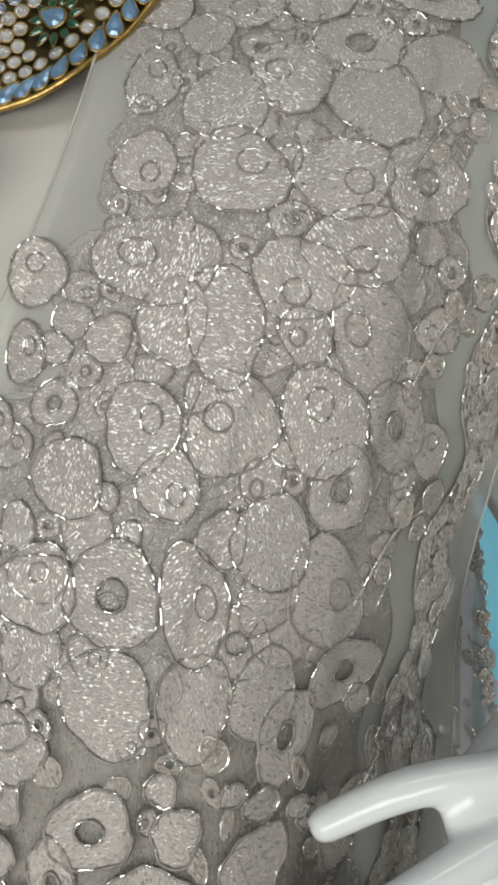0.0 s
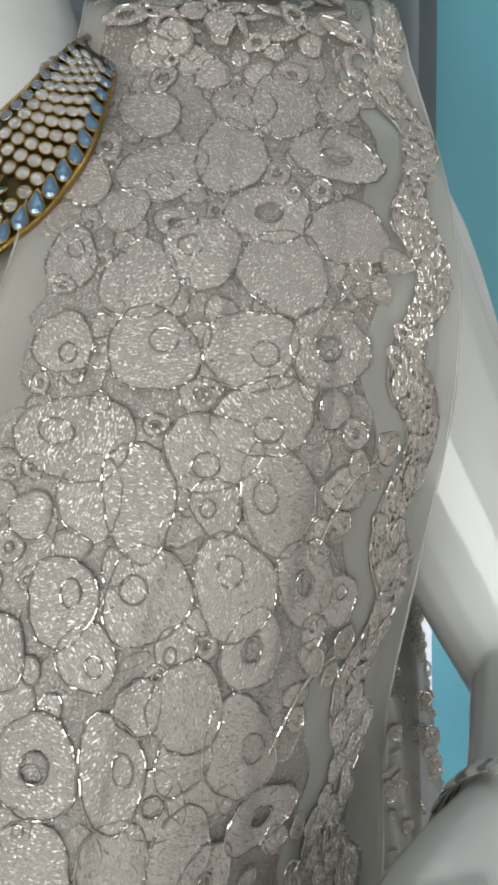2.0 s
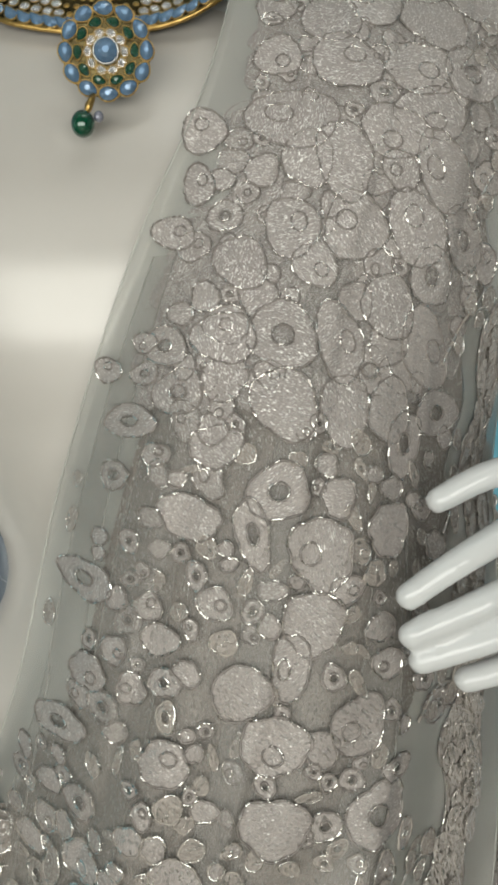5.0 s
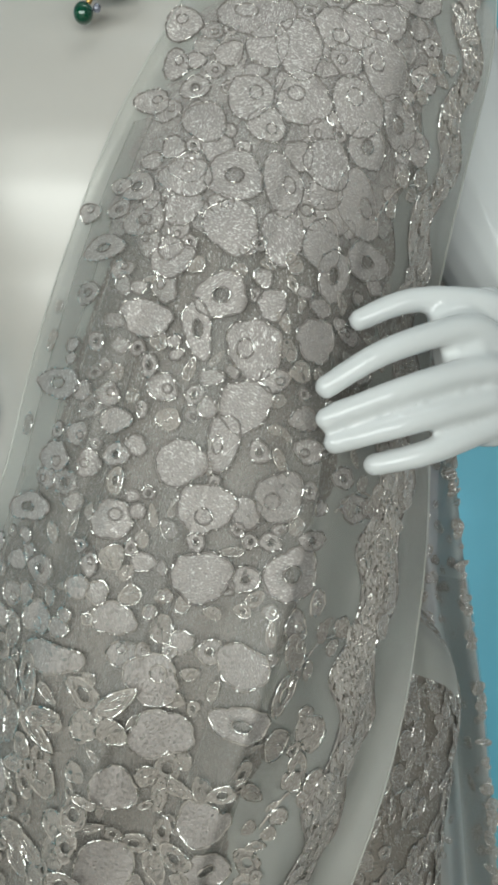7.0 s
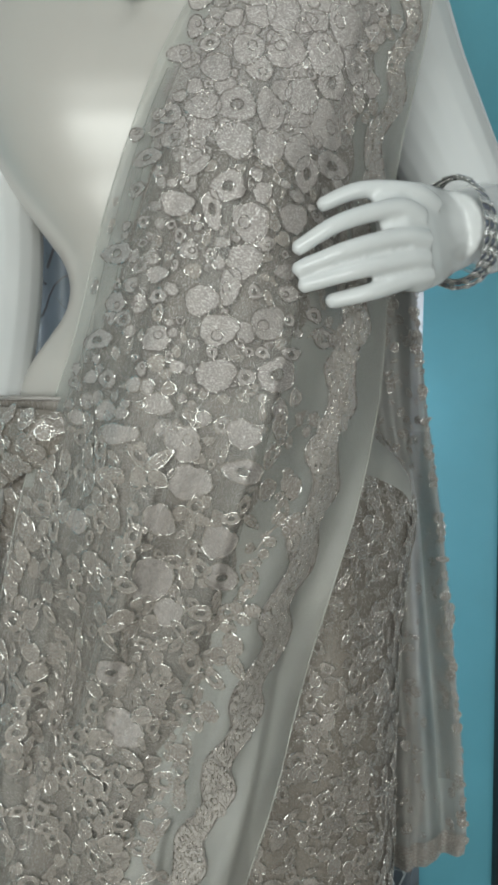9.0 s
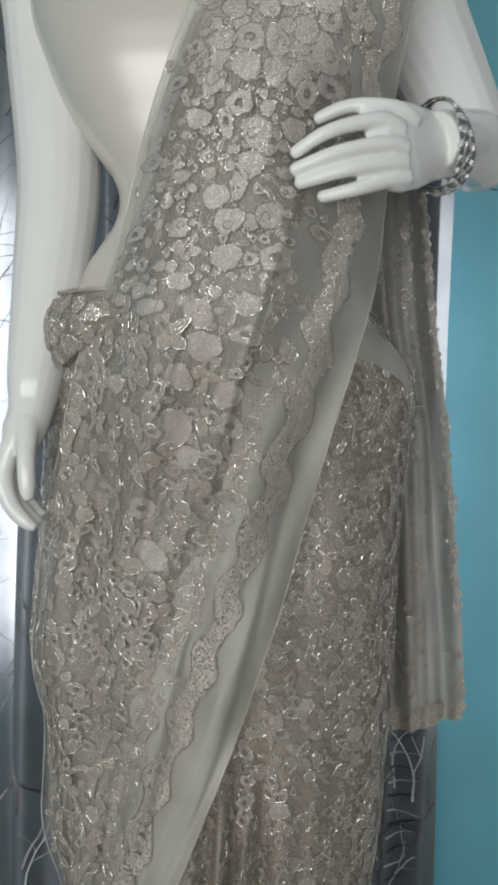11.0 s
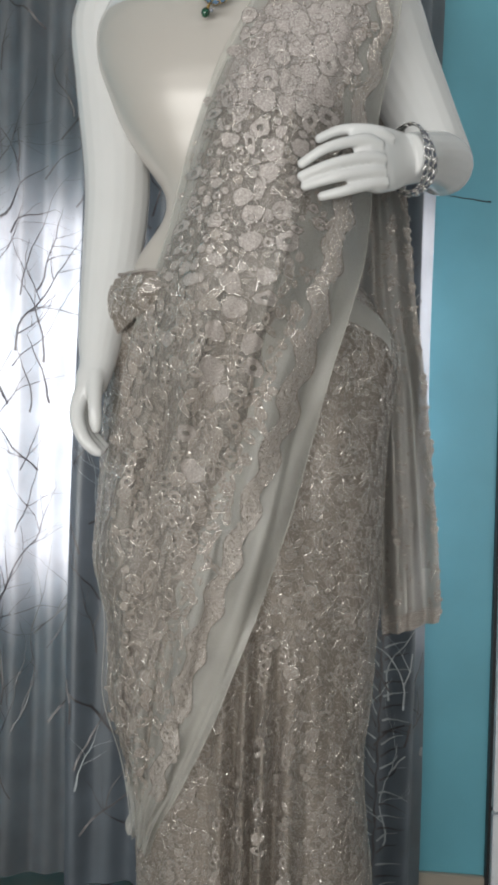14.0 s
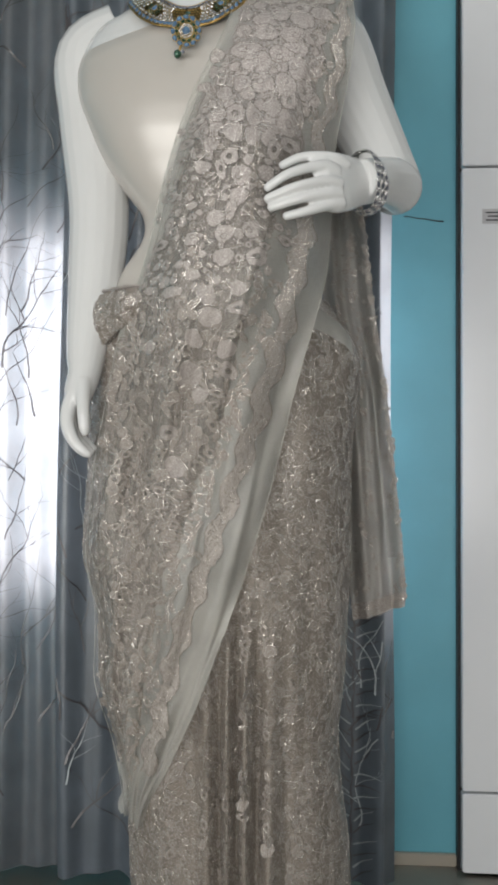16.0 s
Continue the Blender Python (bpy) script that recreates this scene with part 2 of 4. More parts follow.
# ---- the room ----
WALL_Y, CURTAIN_Y = 0.95, 0.85
tagged(part("floor", box(-3, 3, -3, 1.6, -0.1, 0), FLOOR), "beige tiled floor", "floor", kind="structure")
tagged(part("ceiling", box(-3, 3, -3, 1.6, 2.8, 2.9), CEIL), "plain white ceiling", "ceiling", kind="structure")
wall = box(0.222, 3, WALL_Y, 1.1, 0, 2.8)
box(-3, 0.222, WALL_Y, 1.1, 1.12, 2.8, 0, wall)
box(-3, 0.222, WALL_Y, 1.1, 0, 0.56, 0, wall)
box(-3, -0.85, WALL_Y, 1.1, 0.56, 1.12, 0, wall)
tagged(part("wall_north", wall, BLUE, shade=False), "turquoise blue painted wall with a window opening", "wall", kind="structure")
tagged(part("skirting", box(0.2, 0.372, WALL_Y - 0.012, WALL_Y - 0.0005, 0, 0.022, 0.002), FLOOR, shade=False), "beige tile skirting at the wall", "skirting", kind="structure")
tagged(part("wall_west", box(-3.1, -3, -3, 1.1, 0, 2.8), CEIL, shade=False), "plain wall", "wall", kind="structure")
tagged(part("wall_east", box(3, 3.1, -3, 1.1, 0, 2.8), CEIL, shade=False), "plain wall", "wall", kind="structure")
tagged(part("wall_south", box(-3, 3, -3.1, -3, 0, 2.8), CEIL, shade=False), "plain wall", "wall", kind="structure")
tagged(part("window_1", box(-0.85, 0.222, 1.08, 1.09, 0.56, 1.12), PANE, shade=False), "frosted window behind the curtain", "window", kind="structure")

cup = tagged(new("cupboard"), "white laminate cupboard with dark joints", "cupboard")
part("carcass", box(0.372, 2.0, 0.925, 0.948, 0.0, 2.3), BLACK, cup, shade=False)
for z0, z1 in ((0.006, 0.1475), (0.1525, 1.2885), (1.2935, 2.28)):
    part("door", box(0.3765, 0.95, 0.9, 0.924, z0, z1, 0.002), LAMINATE, cup, shade=False)
tag = tagged(part("label_sticker", box(0.412, 0.47, 0.8985, 0.8995, 1.185, 1.212), PAPER, shade=False), "grey paper label on the cupboard door", "label")
for k in range(3):
    part("print_bar", box(0.418 + 0.004 * (k % 2), 0.45, 0.8975, 0.8984, 1.19 + 0.007 * k, 1.1925 + 0.007 * k), INK, tag, shade=False)
crack = tagged(part("scratch", tube([(0.275 + 0.0106 * k, WALL_Y - 0.0006, 1.214 - 0.0016 * k + 0.0006 * math.sin(k * 2), 0.0007 + 0.0001 * k) for k in range(8)], 5), INK), "thin dark scratch on the painted wall", "scratch")


def curtain_y(x, lift=0.0):
    s = math.sin(x * 46 + 0.6)
    return CURTAIN_Y - lift + 0.012 * math.copysign(abs(s) ** 0.8, s) + 0.008 * math.sin(x * 103 + 1) + 0.01 * math.sin(x * 19)


CURTAINS = []
for x0, x1, lift, mat, text in ((-0.9, -0.338, 0, CURTAIN, "pale grey sheer curtain printed with dark bare branches"), (-0.346, 0.222, 0.028, DARK_CURTAIN, "dark grey lined curtain printed with branches"), (0.2, 0.244, 0.0, CURTAIN, "pale grey sheer curtain edge printed with branches")):
    xs = np.linspace(x0, x1, max(16, int((x1 - x0) * 320)))
    c = tagged(part("curtain", grid([[(x + 0.004 * math.sin(z * 4 + x * 30), curtain_y(x, lift) + 0.004 * math.sin(z * 5 + x * 11), z) for x in xs] for z in np.linspace(0.015, 2.3, 60)]), mat), text, "curtain", "curtains")
    CURTAINS.append((c, x0, x1, lift))


def branch(bm, x, z, angle, length, width, lift, x0, x1, depth, rnd):
    """A printed branch as a thin flat band that follows the folds of the cloth."""
    n = max(5, int(length / 0.014))
    prev = None
    for k in range(n + 1):
        f = k / n
        w = width * (1 - 0.75 * f)
        xx = min(max(x, x0 + 0.002), x1 - 0.002)
        y = curtain_y(xx, lift) + 0.004 * math.sin(z * 5 + xx * 11) - 0.0022
        dx, dz = math.cos(angle) * w, math.sin(angle) * w
        now = (bm.verts.new((xx - dz + 0.004 * math.sin(z * 4 + xx * 30), y, z + dx)), bm.verts.new((xx + dz + 0.004 * math.sin(z * 4 + xx * 30), y, z - dx)))
        if prev:
            bm.faces.new((prev[0], prev[1], now[1], now[0]))
        prev = now
        if depth and k > 1 and rnd.random() < 0.2:
            branch(bm, xx, z, angle + rnd.choice((-1, 1)) * rnd.uniform(0.4, 0.9), length * rnd.uniform(0.25, 0.55), w * 0.75, lift, x0, x1, depth - 1, rnd)
        angle += rnd.uniform(-0.26, 0.26)
        x += math.cos(angle) * length / n
        z += math.sin(angle) * length / n
        if x < x0 or x > x1:
            break


for c, x0, x1, lift in CURTAINS:
    rnd = random.Random(7)
    for mat, chance in ((BRANCH, 1), (PALE_BRANCH, 0.35 if lift else 0.0)):
        bm = bmesh.new()
        for k in range(int((x1 - x0) * 300 * chance) + 3 * (mat is BRANCH)):
            branch(bm, rnd.uniform(x0, x1), rnd.uniform(0.05, 1.7), rnd.choice((1.35, 1.57, 1.8, 2.2, 0.95)) + rnd.uniform(-0.2, 0.2), rnd.uniform(0.07, 0.24), rnd.uniform(0.001, 0.0022) * (0.8 if mat is PALE_BRANCH else 1), lift, x0, x1, 2, rnd)
        if len(bm.faces):
            tagged(part("branch_print", bm, mat, c), kind="stuff")
        else:
            bm.free()

# a printed trunk with a comb of side branches low on the dark curtain
dark, x0, x1, lift = CURTAINS[1]
for mat, shift, name in ((BRANCH, 0.0, "trunk_print"), (PALE_BRANCH, 0.02, "twig_print")):
    bm = bmesh.new()
    if mat is BRANCH:
        for k in range(12):
            branch(bm, 0.174, 0.05 * k, math.pi / 2, 0.056, 0.0022, lift, x0, x1, 0, random.Random(40))
    for k in range(14):
        z = 0.02 + 0.04 * k + shift
        branch(bm, 0.178, z, 0.55, 0.04, 0.0018, lift, x0, x1, 0, random.Random(k))
        branch(bm, 0.17, z + 0.01, 2.2, 0.035, 0.0013, lift, x0, x1, 0, random.Random(k + 50))
    tagged(part(name, bm, mat, dark), kind="stuff")

# ---- the mannequin ----
body = bmesh.new()
TORSO = [
    (1.52, -0.058, 0.485, 0.050, 0.052), (1.44, -0.055, 0.48, 0.049, 0.052), (1.39, -0.05, 0.475, 0.07, 0.06),
    (1.36, -0.05, 0.475, 0.13, 0.07), (1.32, -0.055, 0.475, 0.165, 0.085), (1.25, -0.06, 0.475, 0.165, 0.10), (1.15, -0.052, 0.47, 0.13, 0.10),
    (1.06, -0.025, 0.46, 0.088, 0.085), (0.98, -0.035, 0.48, 0.14, 0.10), (0.86, -0.03, 0.5, 0.17, 0.13), (0.7, -0.03, 0.52, 0.165, 0.13), (0.6, -0.03, 0.52, 0.15, 0.12),
]


TRUNK = {}


def torso_point(z, angle, puff=0.0):
    """Skin of the trunk at a height and an angle from the front, turned a little to one side."""
    key = round(z, 4)
    if key not in TRUNK:
        TRUNK[key] = smooth(TORSO, z, 0.025)
    cx, cy, a, b = TRUNK[key]
    c = math.cos(angle)
    x, y = (a + puff) * math.sin(angle), -(b + puff) * math.copysign(abs(c) ** (0.6 if 1.0 < z < 1.34 else 0.6 + 0.4 * min(1, max(z - 1.34, 1.0 - z) / 0.05)), c)
    if math.cos(angle) > 0:
        ridge = float(np.interp(z, (1.09, 1.13, 1.17, 1.2, 1.238, 1.252, 1.275, 1.33), (0, 0.25, 0.8, 1, 1, 0.93, 0.7, 0)))
        y -= 0.018 * ridge * math.exp(-(x / 0.115) ** 4)
    c, s = math.cos(-0.03), math.sin(-0.03)
    return cx + c * x - s * y, cy + s * x + c * y, z


ANG = [2 * math.pi * k / 64 for k in range(64)]
rows = [[torso_point(z, a) for a in ANG] for z in np.linspace(0.6, 1.52, 90)]
body = grid(rows, close=True)
bmesh.ops.contextual_create(body, geom=[v for v in body.verts[:64]])
bmesh.ops.contextual_create(body, geom=[v for v in body.verts[-64:]])
for sx in (-1, 1):
    tube([(-0.03 + sx * 0.08, 0.52, 0.66, 0.075), (-0.03 + sx * 0.07, 0.51, 0.4, 0.055), (-0.03 + sx * 0.06, 0.53, 0.1, 0.035), (-0.03 + sx * 0.06, 0.5, 0.0, 0.04)], 16, body)
tube(spline([(-0.17, 0.49, 1.345, 0.05), (-0.218, 0.49, 1.315, 0.05), (-0.216, 0.485, 1.23, 0.045), (-0.201, 0.475, 1.10, 0.042), (-0.2, 0.455, 1.0, 0.038), (-0.205, 0.43, 0.9, 0.028), (-0.206, 0.42, 0.862, 0.022), (-0.211, 0.412, 0.838, 0.02), (-0.216, 0.405, 0.818, 0.013)]), 20, body)
for dy, dz in ((0.0, 0.0), (0.013, 0.003), (0.026, 0.008)):
    tube(spline([(-0.208, 0.405 + dy, 0.845 + dz, 0.012), (-0.22, 0.4 + dy, 0.82 + dz, 0.0105), (-0.222, 0.395 + dy, 0.795 + dz, 0.0095), (-0.212, 0.39 + dy, 0.772 + dz, 0.0085), (-0.198, 0.388 + dy, 0.758 + dz, 0.0072), (-0.188, 0.388 + dy, 0.753 + dz, 0.004)]), 12, body)
tube(spline([(-0.204, 0.405, 0.85, 0.012), (-0.2, 0.39, 0.818, 0.0088), (-0.197, 0.386, 0.79, 0.0078), (-0.195, 0.385, 0.778, 0.004)]), 12, body)
tube(spline([(0.06, 0.49, 1.35, 0.05), (0.115, 0.495, 1.335, 0.056), (0.155, 0.495, 1.25, 0.05), (0.195, 0.48, 1.16, 0.041), (0.21, 0.465, 1.122, 0.037), (0.2, 0.43, 1.115, 0.035), (0.178, 0.38, 1.104, 0.029), (0.156, 0.35, 1.096, 0.025)]), 20, body)
PALM = [(0.168, 0.36, 1.099, 0.027, 0.023), (0.152, 0.34, 1.094, 0.03, 0.02), (0.136, 0.318, 1.087, 0.035, 0.017), (0.118, 0.298, 1.079, 0.036, 0.013), (0.106, 0.294, 1.077, 0.034, 0.011), (0.099, 0.292, 1.076, 0.028, 0.007)]


def palm_ring(x, y, z, h, d):
    """One ring of the hand: a flat back in front, the fuller thumb side behind."""
    deep, out = float(np.interp(x, (0.099, 0.12, 0.138, 0.168), (0.012, 0.046, 0.036, 0.024))), []
    for k in range(24):
        c, sn = math.cos(k * math.pi / 12), math.sin(k * math.pi / 12)
        rise = sn if c > 0 else math.copysign(abs(sn) ** (0.6 if sn > 0 else 1.4), sn)
        out.append((x - 0.25 * h * sn, y + 0.008 - (d if c > 0 else deep) * c, z + h * rise))
    return out


rows = [palm_ring(*p) for p in PALM]
palm = grid(rows, close=True)
for loop in (palm.verts[:24], palm.verts[-24:]):
    bmesh.ops.contextual_create(palm, geom=loop)
me_palm = bpy.data.meshes.new("palm")
palm.to_mesh(me_palm)
palm.free()
body.from_mesh(me_palm)
DIGITS = [((0.0595, 0.300, 1.0985), (0.085, 0.301, 1.109), (0.12, 0.305, 1.11)), ((0.0425, 0.281, 1.066), (0.07, 0.28, 1.083), (0.108, 0.292, 1.096)), ((0.0425, 0.279, 1.0525), (0.076, 0.278, 1.066), (0.112, 0.29, 1.077)), ((0.0465, 0.281, 1.0425), (0.08, 0.28, 1.0525), (0.112, 0.291, 1.062)), ((0.0645, 0.285, 1.0335), (0.09, 0.286, 1.04), (0.115, 0.295, 1.05))]
for tip, mid, root in DIGITS:
    pts = spline([tip, mid, (root[0], root[1] + 0.003, root[2]), (root[0] + 0.018, root[1] + 0.016, root[2] * 0.8 + 1.079 * 0.2)], 6)
    n = len(pts)
    a, b = Vector(tip), Vector(mid)
    tube([(*(a + (a - b).normalized() * 0.0035), 0.0022), (*(a + (a - b).normalized() * 0.0015), 0.0045)] + [(*p, 0.0052 + 0.0026 * k / n) for k, p in enumerate(pts)], 12, body)
mannequin = part("mannequin", body, WHITE_GLOSS)
tagged(mannequin, "glossy white mannequin with one arm bent across the waist", "mannequin")
rem = mannequin.modifiers.new("skin", "REMESH")
rem.mode, rem.voxel_size, rem.use_smooth_shade = "VOXEL", 0.0018, True
smo = mannequin.modifiers.new("soft", "SMOOTH")
smo.iterations, smo.factor = 5, 0.5

# satin bodice over the bust, its neckline slanting up towards the neck


def bodice_top(angle):
    return 1.30 + 0.03 * math.exp(-((angle - 0.0) / 0.5) ** 2)


wrapped = [(a if a <= math.pi else a - 2 * math.pi) for a in ANG]
rows = [[torso_point(0.95 + (bodice_top(a) - 0.95) * f, a, 0.004 - 0.003 * max(0, f - 0.95) / 0.05) for a in wrapped] for f in np.linspace(0, 1, 60)]
bodice = tagged(part("bodice", grid(rows, close=True), SATIN), "cream satin bodice stretched over the bust", "bodice")

CHEST_Z, CHEST_X = np.linspace(1.0, 1.43, 44), np.linspace(-0.22, 0.17, 79)
CHEST = []
for z in CHEST_Z:
    ring = sorted(torso_point(float(z), a, 0.005)[:2] for a in np.linspace(-1.45, 1.45, 90))
    CHEST.append(np.interp(CHEST_X, [p[0] for p in ring], [p[1] for p in ring]))
CHEST = np.array(CHEST)


def chest_y(x, z):
    """How far forward the dressed trunk reaches at a place."""
    i, j = min(max((z - 1.0) / 0.01, 0), 42.99), min(max((x + 0.22) / 0.005, 0), 77.99)
    a, b, f, g = int(i), int(j), i - int(i), j - int(j)
    return float((1 - f) * ((1 - g) * CHEST[a, b] + g * CHEST[a, b + 1]) + f * ((1 - g) * CHEST[a + 1, b] + g * CHEST[a + 1, b + 1]))


# ---- the saree ----
saree = tagged(new("saree"), "beige net saree with silver floral embroidery and scalloped border", "saree")
DRAPE = [
    (1.40, 0.05, 0.20, 0.45, 0.08), (1.345, 0.03, 0.2, 0.39, 0.08), (1.28, 0.03, 0.2, 0.352, 0.1), (1.23, 0.02, 0.158, 0.336, 0.11), (1.18, 0.015, 0.152, 0.316, 0.15),
    (1.125, 0.0, 0.15, 0.295, 0.21), (0.98, -0.008, 0.157, 0.284, 0.2), (0.91, -0.016, 0.175, 0.29, 0.195), (0.85, -0.02, 0.19, 0.31, 0.2), (0.77, -0.03, 0.19, 0.342, 0.2),
    (0.577, -0.035, 0.19, 0.362, 0.19), (0.3, -0.01, 0.17, 0.38, 0.17), (0.0, 0, 0.17, 0.38, 0.17),
]
SKIRT = [(0.99, -0.217, 0.11), (0.955, -0.217, 0.125), (0.93, -0.216, 0.15), (0.905, -0.215, 0.163), (0.88, -0.214, 0.168), (0.79, -0.216, 0.155), (0.677, -0.222, 0.152), (0.613, -0.227, 0.152), (0.57, -0.213, 0.152), (0.535, -0.201, 0.148), (0.44, -0.203, 0.145), (0.37, -0.18, 0.135), (0.286, -0.162, 0.141), (0.21, -0.158, 0.152), (0.0, -0.15, 0.16)]
LEFT = [(1.42, 0.01), (1.37, -0.003), (1.325, -0.006), (1.268, -0.023), (1.217, -0.048), (1.16, -0.071), (1.088, -0.096), (1.023, -0.112), (0.973, -0.132), (0.895, -0.156), (0.753, -0.19), (0.626, -0.212), (0.535, -0.2), (0.44, -0.201), (0.37, -0.178), (0.3, -0.166), (0.25, -0.16)]
RIGHT = [(1.42, 0.141), (1.385, 0.149), (1.319, 0.152), (1.25, 0.145), (1.163, 0.127), (1.057, 0.122), (0.985, 0.116), (0.92, 0.1), (0.844, 0.078), (0.688, 0.04), (0.575, 0.005), (0.441, -0.044), (0.335, -0.093), (0.3, -0.115), (0.25, -0.13)]
BORDER = [(1.42, 0.133), (1.347, 0.139), (1.274, 0.131), (1.221, 0.124), (1.18, 0.112), (1.14, 0.1), (1.05, 0.09), (1.0, 0.083), (0.945, 0.069), (0.89, 0.06), (0.842, 0.042), (0.794, 0.03), (0.739, 0.008), (0.684, -0.01), (0.607, -0.038), (0.524, -0.068), (0.42, -0.095), (0.33, -0.12)]
CACHE = {}


def at_height(name, table, z, w):
    key = (name, round(z, 4))
    if key not in CACHE:
        CACHE[key] = smooth(table, z, w)
    return CACHE[key]


def front(x, z):
    cx, a, yc, b = at_height("drape", DRAPE, z, 0.03)
    t = min(0.995, abs((x - cx) / a))
    return yc + b * (1 - (1 - t * t) ** 0.9)


def side_left(z):
    return at_height("left", LEFT, z, 0.02)[0]


def side_right(z):
    return at_height("right", RIGHT, z, 0.02)[0]


def border_x(z):
    return at_height("border", BORDER, z, 0.012)[0] + 0.0045 * math.sin(z * 112)


def folds(x, z):
    """Pressed pleats that run down the cloth, and soft slanting folds lower down."""
    l, r = side_left(z), side_right(z)
    u = (x - l) / (r - l)
    p = (u * 4.3 + 0.12 * math.sin(z * 9)) % 1.0
    low = min(1, max(0, (1.17 - z) / 0.25))
    return -(0.0022 + 0.0045 * low) * (p if p < 0.9 else (1 - p) * 9) + low * (0.006 * math.sin(u * 17 + z * 13) + 0.004 * math.sin(u * 31 - z * 17)) + 0.0012 * math.sin(z * 41 + u * 7)


def pleats(x, z):
    w = min(1, max(0, (0.6 - z) / 0.2)) * math.exp(-((x - 0.01) / 0.055) ** 4)
    return 0.018 * w * math.sin(x * 210 + 1.2 * math.sin(x * 60) + 0.8 * math.sin(z * 5)) + 0.004 * math.sin(x * 60 + z * 14) + 0.002 * math.sin(x * 130 - z * 9)


def skirt_at(angle, z, lift=0.0):
    l, r = at_height("skirt", SKIRT, z, 0.02)
    yc = max(at_height("drape", DRAPE, z, 0.03)[2], 0.352) + 0.014
    cx, a = (l + r) / 2, (r - l) / 2
    cy = max(0.53, yc + 0.15)
    x = cx + (a + lift) * math.sin(angle)
    c = math.cos(angle)
    return Vector((x, cy - (cy - yc + lift) * math.copysign(abs(c) ** 0.85, c) + pleats(x, z) * max(0, c), z))


def pallu_at(x, z, lift=0.0):
    """A place on the draped end of the cloth: down the front, or over the shoulder for heights above 1.40."""
    if z <= 1.40:
        y = front(x, z)
        if z < 0.95:
            l, r = at_height("skirt", SKIRT, z, 0.02)
            a = math.asin(max(-0.97, min(0.97, (2 * x - l - r) / (r - l))))
            y = min(y, skirt_at(a, z).y - 0.004)
        elif z > 1.0:
            y = min(y, chest_y(x, z) - 0.003)
        return Vector((x, y - 0.006 + folds(x, z) - lift, z))
    a = (z - 1.40) / 0.04
    y0 = front(x, 1.40) - 0.006 + folds(x, 1.40)
    if a <= math.pi:
        return Vector((x, y0 + 0.05 * (1 - math.cos(a)) - lift * math.cos(a), 1.40 + 0.038 * math.sin(a) + lift * math.sin(a)))
    return Vector((x + 0.02 * (a - math.pi), y0 + 0.1 + lift + 0.01 * (a - math.pi), 1.40 - (a - math.pi) * 0.05))


ZS = [float(z) for z in np.linspace(0.255, 1.40, 170)] + [1.40 + 0.04 * math.pi * k / 12 for k in range(1, 13)] + [1.40 + 0.04 * (math.pi + 0.6 * k) for k in range(1, 9)]


def sheet(left, right, n, lift=0.0, z0=0.255, z1=2.0):
    return grid([[pallu_at(left(min(z, 1.42)) + (right(min(z, 1.42)) - left(min(z, 1.42))) * u, z, lift) for u in np.linspace(0, 1, n)] for z in ZS if z0 <= z <= z1])


def inner_left(z):
    return side_left(z) + 0.004 + 0.022 * min(1, max(0, (z - 0.93) / 0.1)) * min(1, max(0.1, (1.4 - z) / 0.1))


def inner_right(z):
    return border_x(z) - 0.018 - 0.012 * min(1, max(0, (1.1 - z) / 0.1)) + 0.008 * min(1, max(0, (0.8 - z) / 0.2))


part("pallu_net", sheet(side_left, side_right, 110), NET, saree, "sheer beige net")
part("pallu_pleats", sheet(inner_left, inner_right, 90, -0.003, 0.35), PALLU_GROUND, saree, "gathered beige net layers")
part("margin_net", sheet(lambda z: border_x(z) - 0.018 - 0.028 * min(1, max(0, (1.1 - z) / 0.1)), side_right, 50, -0.0008), SHEER, saree, "plain pale net margin")
part("side_net", sheet(side_left, lambda z: inner_left(z) + 0.004, 40, -0.0012, 0.9), SHEER, saree, "plain pale net")
for line in (((-0.06, 0.96), (-0.1, 0.82), (-0.14, 0.68), (-0.156, 0.55), (-0.15, 0.42)), ((-0.095, 1.03), (-0.125, 0.9), (-0.162, 0.76), (-0.185, 0.62))):
    part("fold_edge", tube([(*pallu_at(x, z, 0.0012), 0.0006) for x, z in spline(line, 12)], 6), NET, saree)
for u0, u1, slip, z0, z1 in ((0.16, 0.34, -0.06, 0.62, 1.14), (0.4, 0.5, -0.05, 0.7, 1.2), (0.6, 0.72, -0.04, 0.74, 1.1), (0.05, 0.14, 0.02, 0.8, 1.2)):
    rows = []
    for z in np.linspace(z0, z1, 70):
        z = float(z)
        l, w, f = side_left(z), side_right(z) - side_left(z), (z1 - z) / (z1 - z0)
        rows.append([pallu_at(l + w * (u0 + slip * f + (u1 - u0) * (0.55 + 0.45 * f) * k / 12), z, -0.0006 + 0.0012 * math.sin(math.pi * k / 12)) for k in range(13)])
    strip = part("net_fold", grid(rows), NET, saree, "sheer folded strip of net")
    part("fold_edge", tube([(*r[0], 0.0005) for r in rows], 5), NET, strip)
    part("fold_edge", tube([(*r[-1], 0.0005) for r in rows], 5), NET, strip)
for edge in (side_left, side_right):
    pts = [(*pallu_at(edge(min(z, 1.42)), z, 0.0003), 0.0005) for z in ZS if z < 1.5]
    part("hem", tube(pts, 5), SHEER, saree)


def skirt_top(angle):
    return 0.97 + 0.003 * math.sin(-angle)


TURN_N = 420
part("skirt", grid([[skirt_at(a, 0.008 + (skirt_top(a) - 0.008) * f) for a in [2 * math.pi * k / TURN_N for k in range(TURN_N)]] for f in np.linspace(0, 1, 130)], close=True), GROUND, saree, "pleated beige embroidered skirt")
